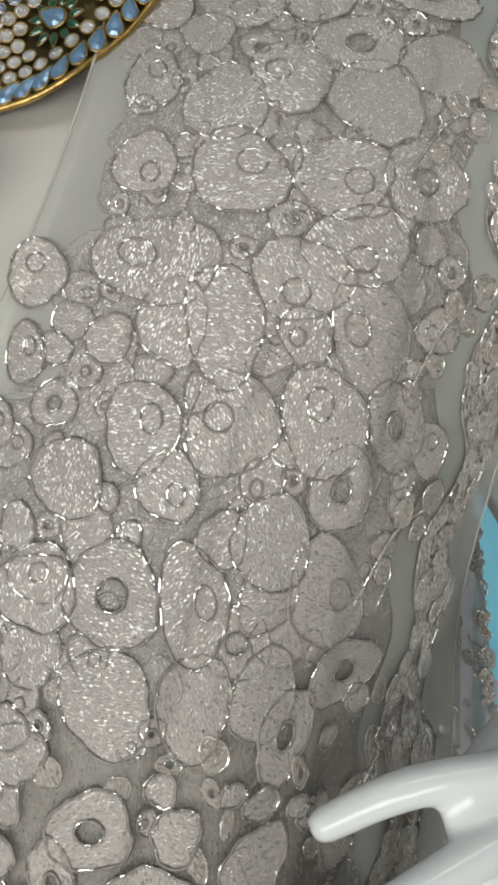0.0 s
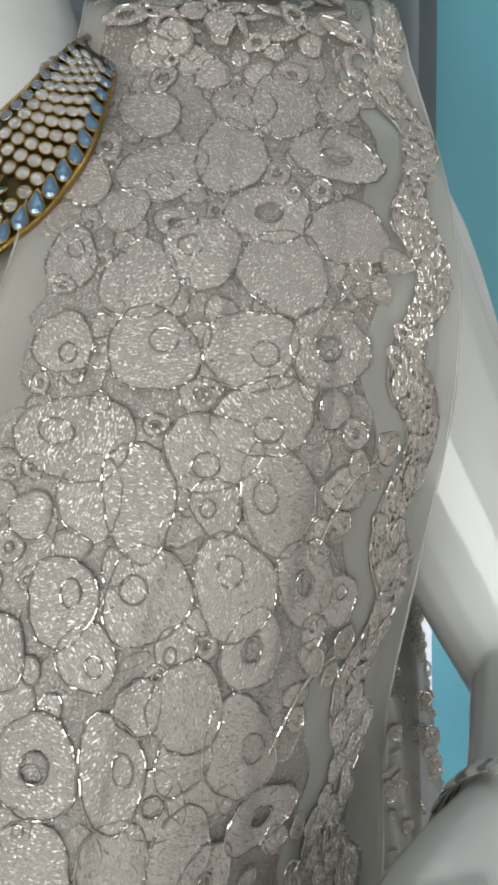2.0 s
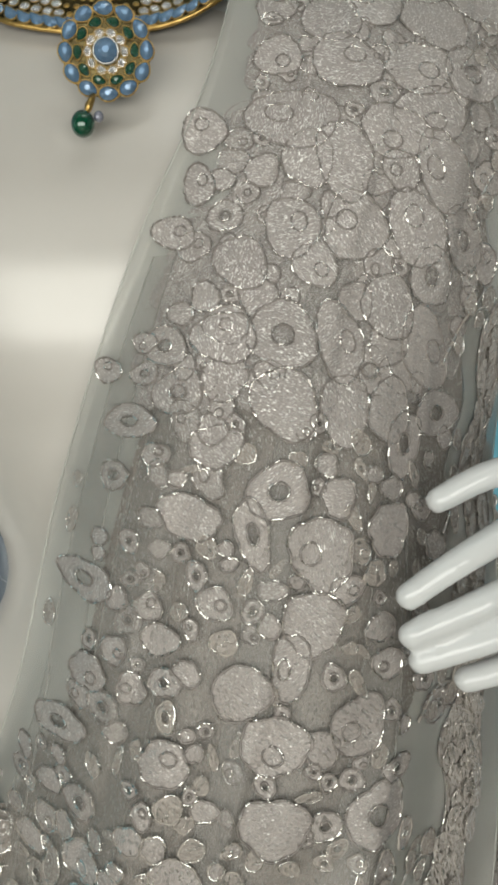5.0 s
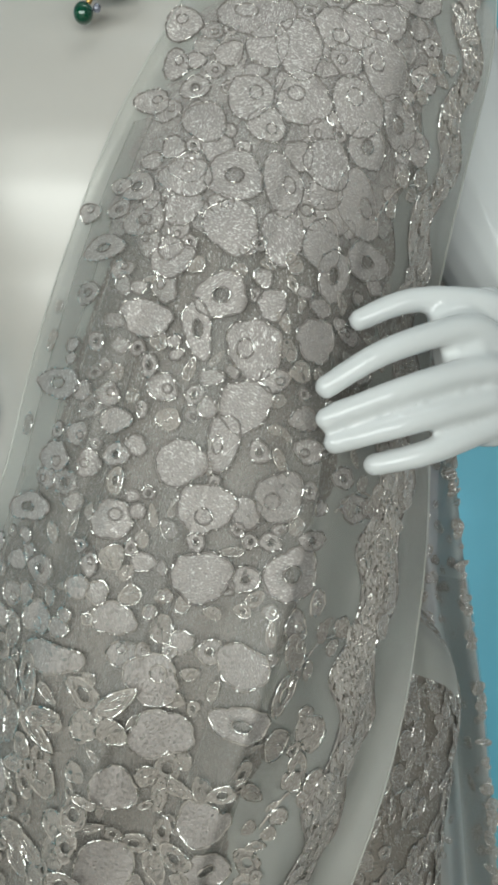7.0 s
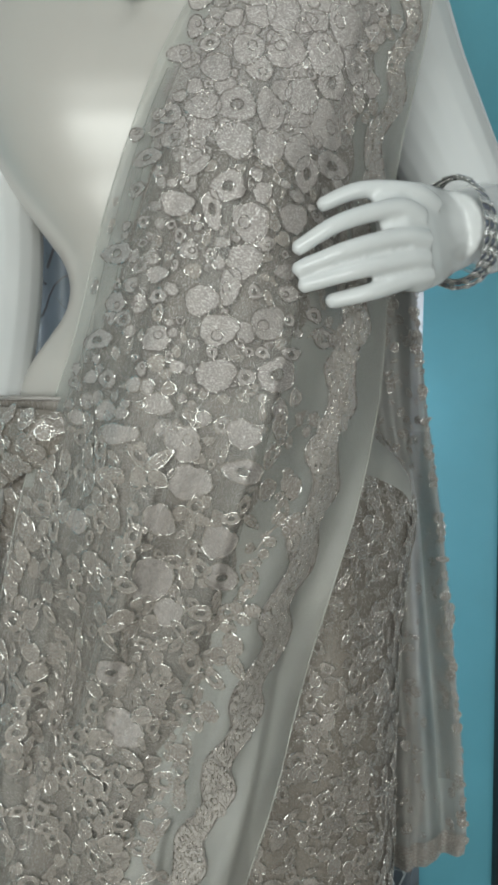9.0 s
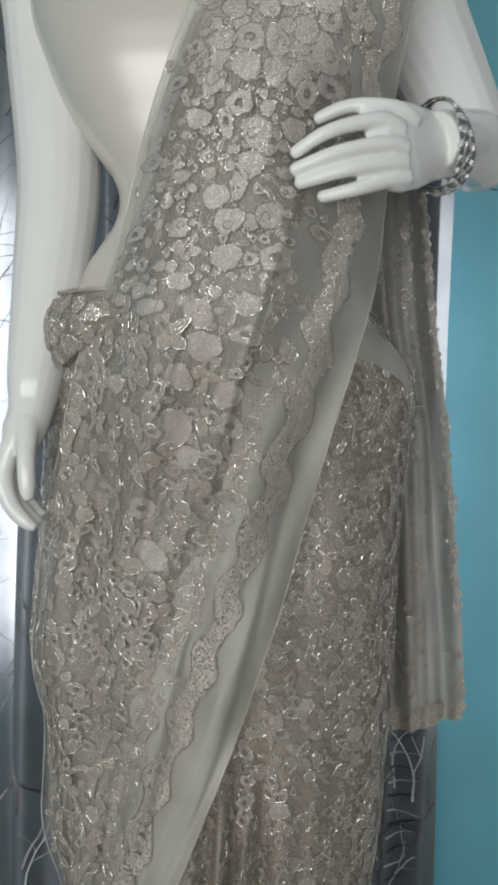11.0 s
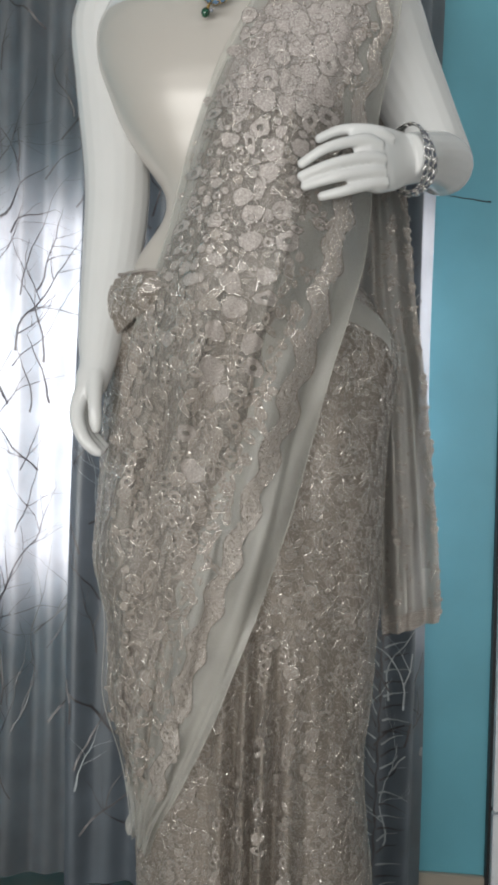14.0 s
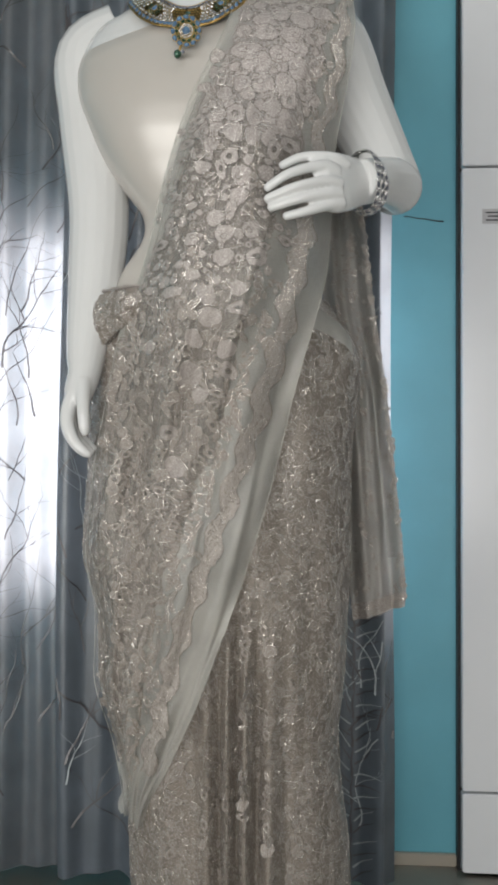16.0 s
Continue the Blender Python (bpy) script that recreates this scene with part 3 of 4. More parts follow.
# rolled waist edge and the tucked fold at the hip
part("waist_edge", tube([(*skirt_at(a, skirt_top(a), 0.001), 0.002 + 0.0006 * math.sin(a * 40)) for a in np.linspace(-2.6, 2.6, 120)], 7, caps=True), LINING, saree)
hip = grid([[skirt_at(0.62 + 0.55 * u, 0.965 - 0.045 * v - 0.03 * u * u, 0.0035 + 0.003 * math.sin(v * 3.1) + 0.001 * math.sin(u * 14 + v * 3)) for u in np.linspace(0, 1, 30)] for v in np.linspace(0, 1, 16)])
part("hip_fold", hip, SHEER, saree, "plain net fold stretched over the hip")
tuck = grid([[skirt_at(-1.75 + 1.35 * u, 0.974 - 0.012 * u - (0.03 + 0.1 * (1 - u)) * v, 0.010 + 0.01 * math.sin(v * 3.1) + 0.004 * math.sin(u * 9)) for u in np.linspace(0, 1, 40)] for v in np.linspace(0, 1, 14)])
part("waist_tuck", tuck, GROUND, saree, "fold of cloth tucked in at the hip")

# back end of the cloth, hanging behind the bent arm
TAIL = [(1.32, 0.1, 0.15), (1.2, 0.105, 0.165), (1.11, 0.112, 0.176), (0.97, 0.118, 0.192), (0.858, 0.145, 0.209), (0.652, 0.155, 0.231), (0.54, 0.16, 0.240), (0.516, 0.163, 0.237)]


def tail_at(u, z, lift=0.0):
    l, r = at_height("tail", TAIL, z, 0.01)
    return Vector((l + (r - l) * u, 0.59 - lift + 0.008 * math.sin(u * 8 + z * 3) + 0.004 * math.sin(u * 19) + 0.02 * (1 - u), z + 0.03 * (u - 0.5) * max(0, (0.7 - z) / 0.2)))


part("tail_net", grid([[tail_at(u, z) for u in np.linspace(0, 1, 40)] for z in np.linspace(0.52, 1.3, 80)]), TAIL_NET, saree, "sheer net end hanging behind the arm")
# opaque, slightly darker layer stands in for shade inside the hanging end
part("tail_fold", grid([[tail_at(0.55 * u, z, -0.02) for u in np.linspace(0, 1, 24)] for z in np.linspace(0.55, 1.3, 66)]), LINING, saree, "inner fold of the hanging end, in darker cloth for its shade")
part("tail_fold", grid([[tail_at(0.72 + 0.28 * u, z, 0.006) for u in np.linspace(0, 1, 14)] for z in np.linspace(0.6, 0.95, 40)]), NET, saree)
part("tail_band", grid([[tail_at(u, 0.519 + 0.024 * v, 0.003 + 0.002 * math.sin(u * 30)) for u in np.linspace(0, 1, 40)] for v in np.linspace(0, 1, 6)]), FILL_FAR, saree, "silver embroidered end band")

# ---- embroidery ----


def outline(kind, a):
    if kind == 3:
        return (1.25 * math.cos(a), 0.55 * math.sin(a) * (1 - 0.35 * math.cos(a)))
    wob = 1 + (0.07 * math.sin(3 * a + kind) + 0.08 * math.sin(2 * a + 2 * kind) + 0.03 * math.sin(5 * a))
    return (wob * math.cos(a), wob * math.sin(a) * (0.86 if kind == 1 else 1.0))


def petal_data(kind):
    """Vertices and faces of a raised stitched petal, unit radius, its face towards +z, and of its cords."""
    n = 22
    inner = 0.42 if kind == 1 else 0.0
    v, f = [], []
    rings = (1.0, 0.93, 0.72, 0.45, max(inner, 0.16))
    for q, r in enumerate(rings):
        for k in range(n):
            x, y = outline(kind, 2 * math.pi * k / n)
            h = (0.0, 0.04, 0.08, 0.1, 0.02 if inner else 0.09)[q] + 0.012 * (k % 2)
            v.append((x * r, y * r, h))
    for q in range(len(rings) - 1):
        for k in range(n):
            f.append((q * n + k, q * n + (k + 1) % n, (q + 1) * n + (k + 1) % n, (q + 1) * n + k))
    if not inner:
        v.append((0, 0, 0.14))
        f += [((len(rings) - 1) * n + k, (len(rings) - 1) * n + (k + 1) % n, len(v) - 1) for k in range(n)]
    cv, cf = [], []

    def cord(points, rad, closed=True):
        s, base = 5, len(cv)
        m = len(points)
        for k, (x, y, z) in enumerate(points):
            p, q = points[(k - 1) % m if closed else max(k - 1, 0)], points[(k + 1) % m if closed else min(k + 1, m - 1)]
            d = math.hypot(q[0] - p[0], q[1] - p[1]) or 1
            nx, ny = -(q[1] - p[1]) / d, (q[0] - p[0]) / d
            rr = rad * (1 + 0.25 * math.sin(k * 2.3))
            for j in range(s):
                b = 2 * math.pi * j / s
                cv.append((x + nx * rr * math.cos(b), y + ny * rr * math.cos(b), z + rr * math.sin(b)))
        for k in range(m if closed else m - 1):
            for j in range(s):
                cf.append((base + k * s + j, base + ((k + 1) % m) * s + j, base + ((k + 1) % m) * s + (j + 1) % s, base + k * s + (j + 1) % s))

    cord([(*outline(kind, 2 * math.pi * k / 26), 0.03) for k in range(26)], 0.085)
    if kind == 0:
        cord([(0.35 + 0.33 * math.cos(b), -0.3 + 0.33 * math.sin(b), 0.17) for b in [2 * math.pi * k / 14 for k in range(14)]], 0.04)
    elif kind == 1:
        cord([(0.43 * math.cos(b), 0.4 * math.sin(b), 0.14) for b in [2 * math.pi * k / 14 for k in range(14)]], 0.045)
    elif kind == 3:
        cord([(0.7 * math.cos(b), 0.22 * math.sin(b), 0.17) for b in [2 * math.pi * k / 16 for k in range(16)]], 0.04)
    else:
        cord([(-0.8 + 1.1 * k / 9, 0.18 * math.sin(k * 0.9), 0.17) for k in range(10)], 0.035, False)
    return v, f, cv, cf


PETALS = [petal_data(k) for k in range(4)]


def mesh_of(name, v, f, mat):
    me = bpy.data.meshes.new(name)
    me.from_pydata(v, [], f)
    me.polygons.foreach_set("use_smooth", [True] * len(me.polygons))
    me.materials.append(mat)
    return me


def seat(place, a, b, turn, size, squash=1.0):
    """The pose of a motif on a surface, from a place and its two neighbours along and up the cloth."""
    ex = (a - place).normalized()
    n = ex.cross(b - place).normalized()
    ey = n.cross(ex)
    m = Matrix((ex, ey, n)).transposed().to_4x4()
    m.translation = place
    return m @ Matrix.Rotation(turn, 4, "Z") @ Matrix.Diagonal((size, size * squash, size * 0.6, 1))


def on_pallu(x, z, turn, size, squash, lift):
    d = 0.008
    here = pallu_at(x, z, lift)
    m = seat(here, here + pallu_at(x + d, z) - pallu_at(x - d, z), here + pallu_at(x, z + d) - pallu_at(x, z - d), turn, size, squash)
    return m


def sew(x, z, rx, rz, kind, rnd, lift=0.0004):
    """A stitched petal that follows the cloth under it: plain (0), with a corded eye (1), or open in the middle (2)."""
    p1, p2, turn = rnd.uniform(0, 6.28), rnd.uniform(0, 6.28), rnd.uniform(-0.25, 0.25)
    way, lobes, high = rnd.uniform(0, 6.28), rnd.choice((2, 2.5, 3)), z > 1.13
    ex, ez = (0.0, 0.0) if kind == 2 else (0.36 * math.cos(way), 0.36 * math.sin(way))
    er = 0.34 if kind == 2 else 0.33
    c, sn = math.cos(turn), math.sin(turn)

    def at(u, v, h):
        return pallu_at(x + c * u * rx - sn * v * rz, z + sn * u * rx + c * v * rz, h)

    def edge(a):
        w = (1.06 if high else 0.98) + 0.07 * math.sin(3 * a + p1) + 0.07 * math.sin(2 * a + p2) + (0.05 if high else 0.11) * abs(math.sin(round(lobes * 2) / 2 * a + p2)) + 0.02 * math.sin(11 * a + p1)
        return w * math.cos(a), w * math.sin(a)

    n = 36
    rings = ((1.0, 0.0), (0.9, 0.0002), (0.68, 0.00045), (0.4, 0.0005), (0.0, 0.0004 if kind != 2 else 0.0))
    v, f = [], []
    for r, h in rings:
        for k in range(n):
            a = 2 * math.pi * k / n
            u, w = edge(a)
            if kind == 2:
                u, w = u * (er + (1 - er) * r), w * (er + (1 - er) * r)
            else:
                u, w = u * max(r, 0.06), w * max(r, 0.06)
            v.append(at(u, w, lift + h + 0.00012 * (k % 2)))
    for q in range(len(rings) - 1):
        f += [(q * n + k, q * n + (k + 1) % n, (q + 1) * n + (k + 1) % n, (q + 1) * n + k) for k in range(n)]
    if kind != 2:
        f.append(tuple(range(4 * n, 5 * n)))
    ob = new("petal", mesh_of("petal", v, f, FILL))
    ob.parent = saree
    lines = [[at(*edge(2 * math.pi * k / 30), lift + 0.0004) for k in range(31)]]
    if kind == 2:
        lines.append([at(er * math.cos(b), er * math.sin(b), lift + 0.0006) for b in [2 * math.pi * k / 18 for k in range(19)]])
    elif kind == 1:
        lines.append([at(ex + er * math.cos(b), ez + er * math.sin(b), lift + 0.0007) for b in [2 * math.pi * k / 16 for k in range(17)]])
    for line in lines:
        bm = tube([(*p, (0.00042 if high else 0.0005) + 0.00012 * math.sin(k * 2.1)) for k, p in enumerate(line)], 5, caps=False)
        part("cord", bm, CORD if z > 0.98 else CORD_FAR, ob)


def joined(name, poses, parent, fill=FILL_FAR, cord=CORD_FAR):
    """Many small motifs in one mesh of stitches and one of cords."""
    v, f, cv, cf = [], [], [], []
    for m, kind in poses:
        M = np.array(m)
        for src, sf, dv, df in ((PETALS[kind][0], PETALS[kind][1], v, f), (PETALS[kind][2], PETALS[kind][3], cv, cf)):
            base = len(dv)
            dv.extend((np.array(src) @ M[:3, :3].T + M[:3, 3]).tolist())
            df.extend(tuple(i + base for i in face) for face in sf)
    for n, vv, ff, mat in ((name + "_work", v, f, fill), (name + "_cord_work", cv, cf, cord)):
        ob = tagged(new(n, mesh_of(n, vv, ff, mat)), kind="stuff")
        ob.parent = parent


# petals by kind, each (x, z, half width, half height): plain, with an eye, open
PLAIN_HIGH = [(0.035, 1.306, 0.0125, 0.0119), (0.084, 1.308, 0.0142, 0.0142), (0.034, 1.237, 0.0112, 0.0157), (0.047, 1.175, 0.0109, 0.0117), (0.025, 1.135, 0.0095, 0.012), (0.002, 1.138, 0.0112, 0.0125), (0.108, 1.322, 0.0138, 0.0119), (0.067, 1.353, 0.0114, 0.0155), (0.014, 1.344, 0.009, 0.01), (0.029, 1.332, 0.0078, 0.0078), (0.044, 1.134, 0.009, 0.0112), (0.046, 1.162, 0.0077, 0.0107), (0.019, 1.238, 0.0091, 0.0124), (-0.011, 1.194, 0.0095, 0.0103), (0.0, 1.233, 0.0066, 0.0066), (-0.026, 1.229, 0.0076, 0.0102), (-0.023, 1.253, 0.0112, 0.0112), (0.089, 1.375, 0.0131, 0.0131), (0.037, 1.373, 0.0109, 0.0098), (-0.025, 1.129, 0.005, 0.0058), (0.033, 1.177, 0.0061, 0.0077)]
EYED_HIGH = [(0.039, 1.283, 0.0144, 0.012), (0.071, 1.282, 0.0143, 0.0125), (0.036, 1.208, 0.0129, 0.0129), (0.078, 1.234, 0.0116, 0.0162), (0.063, 1.208, 0.0123, 0.0148), (0.014, 1.256, 0.0178, 0.0122), (0.025, 1.161, 0.0089, 0.0141), (0.063, 1.158, 0.0108, 0.0151), (0.075, 1.26, 0.0148, 0.0122), (0.057, 1.25, 0.0136, 0.0119), (0.042, 1.347, 0.0146, 0.0111), (0.056, 1.316, 0.0131, 0.0113), (0.058, 1.233, 0.0075, 0.0083), (0.01, 1.286, 0.0088, 0.0097), (0.01, 1.208, 0.0095, 0.0127), (0.018, 1.192, 0.0077, 0.0093), (0.073, 1.375, 0.0109, 0.0098)]
OPEN_HIGH = [(0.003, 1.164, 0.0126, 0.0118), (0.068, 1.188, 0.0085, 0.0122), (0.086, 1.205, 0.0089, 0.0129), (0.069, 1.132, 0.0106, 0.009), (0.05, 1.121, 0.0079, 0.0121), (0.098, 1.281, 0.0125, 0.0129), (0.107, 1.353, 0.0179, 0.0095), (0.08, 1.33, 0.0138, 0.0108), (-0.018, 1.169, 0.0076, 0.0076)]
PLAIN_LOW = [(0.009, 1.058, 0.0106, 0.0115), (-0.018, 1.033, 0.0114, 0.009), (-0.008, 0.985, 0.0119, 0.0108), (-0.024, 0.916, 0.0137, 0.0106), (-0.05, 0.849, 0.0128, 0.016), (0.01, 0.948, 0.0104, 0.009), (-0.005, 0.878, 0.0107, 0.0107), (-0.035, 1.097, 0.0118, 0.0077), (-0.024, 1.123, 0.0093, 0.0077), (-0.072, 0.947, 0.0141, 0.0063), (-0.019, 1.164, 0.0111, 0.0095), (-0.037, 1.209, 0.01, 0.0084), (0.041, 1.089, 0.0093, 0.0093), (-0.045, 0.966, 0.0091, 0.0067), (-0.107, 0.958, 0.0068, 0.0051), (-0.044, 0.891, 0.0093, 0.0108), (-0.039, 0.826, 0.0097, 0.0097), (-0.072, 0.738, 0.0136, 0.0136)]
EYED_LOW = [(0.013, 1.083, 0.0115, 0.0128), (-0.007, 1.014, 0.0114, 0.0105), (-0.028, 0.941, 0.0105, 0.0114), (-0.047, 1.008, 0.0092, 0.0077), (-0.077, 1.035, 0.0071, 0.0071), (0.025, 1.019, 0.0107, 0.0107), (0.0, 1.042, 0.0066, 0.0121), (-0.059, 1.032, 0.0057, 0.0057), (-0.104, 0.886, 0.0083, 0.0083), (-0.082, 0.962, 0.0071, 0.0071), (-0.066, 1.154, 0.0067, 0.006), (-0.05, 1.164, 0.0053, 0.0053), (0.074, 1.013, 0.0066, 0.0046)]
OPEN_LOW = [(-0.002, 1.106, 0.0115, 0.0097), (0.031, 0.986, 0.0122, 0.0107), (0.01, 0.924, 0.012, 0.0075), (-0.003, 0.853, 0.011, 0.0088), (-0.057, 1.133, 0.013, 0.0071), (-0.078, 1.07, 0.0149, 0.0092), (-0.091, 1.011, 0.0116, 0.0067), (0.064, 1.013, 0.009, 0.0058), (-0.012, 1.091, 0.0061, 0.0121), (-0.079, 0.781, 0.0116, 0.0083), (0.04, 1.0, 0.0062, 0.0043), (-0.042, 1.162, 0.0081, 0.0071)]
rnd = random.Random(11)
TAKEN = {}


def is_free(x, z, size, share):
    i, j = int(x / 0.03 + 50), int(z / 0.03)
    return all(math.hypot(x - a, z - b) >= (size + c) * share for di in (-1, 0, 1) for dj in (-1, 0, 1) for a, b, c in TAKEN.get((i + di, j + dj), ()))


def take(x, z, size):
    TAKEN.setdefault((int(x / 0.03 + 50), int(z / 0.03)), []).append((x, z, size))


sewn = 0
for kind, spots in enumerate((PLAIN_HIGH + PLAIN_LOW, EYED_HIGH + EYED_LOW, OPEN_HIGH + OPEN_LOW)):
    for x, z, rx, rz in spots:
        if x < inner_left(z):
            rx, rz = rx * 0.8, rz * 0.8
        sew(x, z, rx, rz, 1 if x < inner_left(z) and kind == 0 else kind, rnd, rnd.uniform(0.0001, 0.0005))
        take(x, z, (rx + rz) / 2)
        sewn += 1
# smaller petals between them, lying a little deeper
for k in range(5000):
    z = rnd.uniform(0.95, 1.39)
    l, r = inner_left(z) - 0.004, inner_right(z) - 0.004
    x = rnd.uniform(l, r)
    size = rnd.choice((0.0035, 0.0048, 0.0065, 0.0085) if z > 1.12 else (0.003, 0.0045, 0.006))
    if sewn < 300 and is_free(x, z, size, 0.72 if z > 1.12 else 0.85):
        take(x, z, size)
        sew(x, z, size * rnd.uniform(0.8, 1.15), size * rnd.uniform(0.8, 1.2), rnd.choice((0, 0, 1, 2)), rnd, rnd.uniform(-0.0006, 0.0001))
        sewn += 1

# a dense under-layer of stitching over the bust, partly covered by the petals
under = []
for k in range(1500):
    z = rnd.uniform(1.14, 1.395)
    x = rnd.uniform(inner_left(z) - 0.006, inner_right(z) - 0.006)
    under.append((on_pallu(x, z, rnd.uniform(0, 6.28), rnd.uniform(0.004, 0.0095), rnd.uniform(0.7, 1), rnd.uniform(-0.0026, -0.0012)), rnd.choice((0, 2, 2, 3))))
joined("pallu_stitch", under, saree, FILL, FILL)


def blossom(place, fits, scale):
    """Poses of one flower: petals round an eye, on a surface that place() reaches by offsets across and up."""
    out, n, start = [], rnd.choice((3, 4, 4, 5)), rnd.uniform(0, 6.28)
    for k in range(n):
        a = start + 2 * math.pi * k / n + rnd.uniform(-0.25, 0.25)
        d = 0.0088 * scale
        if fits(d * math.cos(a), d * math.sin(a)):
            out.append((place(d * math.cos(a), d * math.sin(a), a, rnd.uniform(0.0062, 0.0086) * scale, rnd.uniform(0.75, 1.0), rnd.uniform(0.0003, 0.0012)), rnd.choice((0, 1, 1, 2, 3))))
    out.append((place(0, 0, start, 0.0034 * scale, 1.0, 0.0016), 1))
    return out


FAR_WORK = []
for k in range(9000):
    z = rnd.uniform(0.33, 1.13) if k % 6 else rnd.uniform(1.39, 1.45)
    zc = min(z, 1.42)
    l, r = side_left(zc) + 0.006, inner_right(zc) + 0.004
    if r - l < 0.012:
        continue
    x = rnd.uniform(l, r)
    sparse = x < inner_left(zc) + 0.02 and z > 0.95
    whole = k < 5000 and not sparse
    size = 0.0125 if whole else rnd.uniform(0.0032, 0.006)
    if not is_free(x, z, size, 0.92 if whole else 0.85 if not sparse else 1.5):
        continue
    take(x, z, size)
    put = lambda du, dv, turn, sz, squash, lift: on_pallu(x + du, z + dv, turn, sz, squash, lift)
    if whole:
        FAR_WORK += blossom(put, lambda du, dv: l < x + du < r + 0.002, rnd.uniform(0.85, 1.15))
    elif rnd.random() < 0.75:
        FAR_WORK.append((put(0, 0, rnd.uniform(0, 6.28), size, rnd.uniform(0.7, 1), rnd.uniform(0, 0.0008)), rnd.choice((1, 3, 3, 2, 0))))
joined("pallu_flower", [w for w in FAR_WORK if w[0].translation.z < 1.3], saree)
joined("shoulder_flower", [w for w in FAR_WORK if w[0].translation.z >= 1.3], saree, FILL, CORD)

# thin stems with small loops, reaching towards the border
loops = []
SPRIGS = [(0.092, 1.291, 0.125, 1.308), (0.1, 1.365, 0.128, 1.386), (0.09, 1.222, 0.118, 1.243), (0.072, 1.16, 0.1, 1.178), (0.052, 1.02, 0.078, 1.016), (0.03, 0.945, 0.058, 0.955), (0.02, 0.88, 0.045, 0.888), (-0.01, 0.82, 0.018, 0.826), (0.07, 1.09, 0.092, 1.1)]
for x0, z0, x1, z1 in SPRIGS:
    pts = spline([(x0, z0 - 0.008), ((x0 + x1) / 2, (z0 + z1) / 2 + 0.003), (x1, z1)], 8)
    part("stem", tube([(*pallu_at(x, z, 0.0012), 0.0006) for x, z in pts], 5), CORD_FAR, saree)
    for f, dz, r in ((0.35, -0.006, 0.0045), (0.6, 0.007, 0.005), (0.8, -0.003, 0.0045), (1.0, 0.003, 0.006)):
        x, z = x0 + (x1 - x0) * f, z0 + (z1 - z0) * f + dz
        loops.append((on_pallu(x, z, rnd.uniform(0, 6), r, 0.8, 0.0015), rnd.choice((0, 2))))
joined("sprig_bud", loops, saree)

# scalloped lace border
rows, e1, e2, lace = [], [], [], []
for z in np.linspace(0.34, 1.46, 330):
    z = float(z)
    zc = min(z, 1.42)
    c = border_x(zc)
    w = (0.0055 if z > 1.15 else 0.0055 + 0.0035 * min(1, (1.15 - z) / 0.1)) + 0.0025 * abs(math.sin(z * 56)) + 0.001 * math.sin(z * 210)
    rows.append([pallu_at(min(c - w + 2 * w * u, side_right(zc) - 0.001), z, 0.0012 + 0.0005 * math.sin(u * 9 + z * 300)) for u in np.linspace(0, 1, 9)])
    e1.append((*rows[-1][0] - Vector((0, 0.0006, 0)), 0.00055))
    e2.append((*rows[-1][-1] - Vector((0, 0.0006, 0)), 0.00055))
lace_border = part("border", grid(rows), LACE, saree, "scalloped silver lace border")
part("edge_cord", tube(e1, 5), CORD, lace_border)
part("edge_cord", tube(e2, 5), CORD, lace_border)
for k in range(330):
    z = 0.35 + 1.06 * k / 330 + rnd.uniform(-0.003, 0.003)
    out = 0.004 if z > 1.15 else 0.0058
    c = border_x(z) + (out, -out, 0.2 * out)[k % 3] + rnd.uniform(-0.001, 0.001)
    lace.append((on_pallu(min(c, side_right(z) - 0.004), z, rnd.uniform(0, 6.28), rnd.uniform(0.0032, 0.0048) if z > 1.15 else rnd.uniform(0.0038, 0.006), rnd.uniform(0.7, 1), 0.0018 + rnd.uniform(0, 0.0015)), rnd.choice((0, 1, 2, 0))))
joined("lace_flower", lace, saree, LACE, LACE)

# flowers over the skirt, where the draped end leaves it open
work, spots = [], {}
for k in range(14000):
    angle, z = rnd.uniform(-1.75, 1.75), rnd.uniform(0.012, 0.95)
    p = skirt_at(angle, z)
    if z > skirt_top(angle) - 0.012 or (side_left(max(z, 0.255)) + 0.004 < p.x < side_right(max(z, 0.255)) - 0.02 and z > 0.3):
        continue
    whole = k < 7000
    size = 0.0122 if whole else rnd.uniform(0.0032, 0.006)
    i, j = int(p.x / 0.03 + 50), int(z / 0.03)
    if any((p - q).length < (size + c) * 0.9 for di in (-1, 0, 1) for dj in (-1, 0, 1) for q, c in spots.get((i + di, j + dj), ())):
        continue
    spots.setdefault((i, j), []).append((p, size))
    speed = max(0.05, (skirt_at(angle + 0.02, z) - skirt_at(angle - 0.02, z)).length / 0.04)

    def put(du, dv, turn, sz, squash, lift):
        b, h = angle + du / speed, z + dv
        return seat(skirt_at(b, h, lift + 0.0006), skirt_at(b + 0.03, h, lift + 0.0006), skirt_at(b, h + 0.006, lift + 0.0006), turn, sz, squash)

    if whole:
        work += blossom(put, lambda du, dv: 0.01 < z + dv < skirt_top(angle) - 0.004, rnd.uniform(0.8, 1.1))
    else:
        work.append((put(0, 0, rnd.uniform(0, 6.28), size, rnd.uniform(0.7, 1), 0.0004), rnd.choice((1, 3, 3, 2, 0))))
joined("skirt_flower", work, saree)
work = []
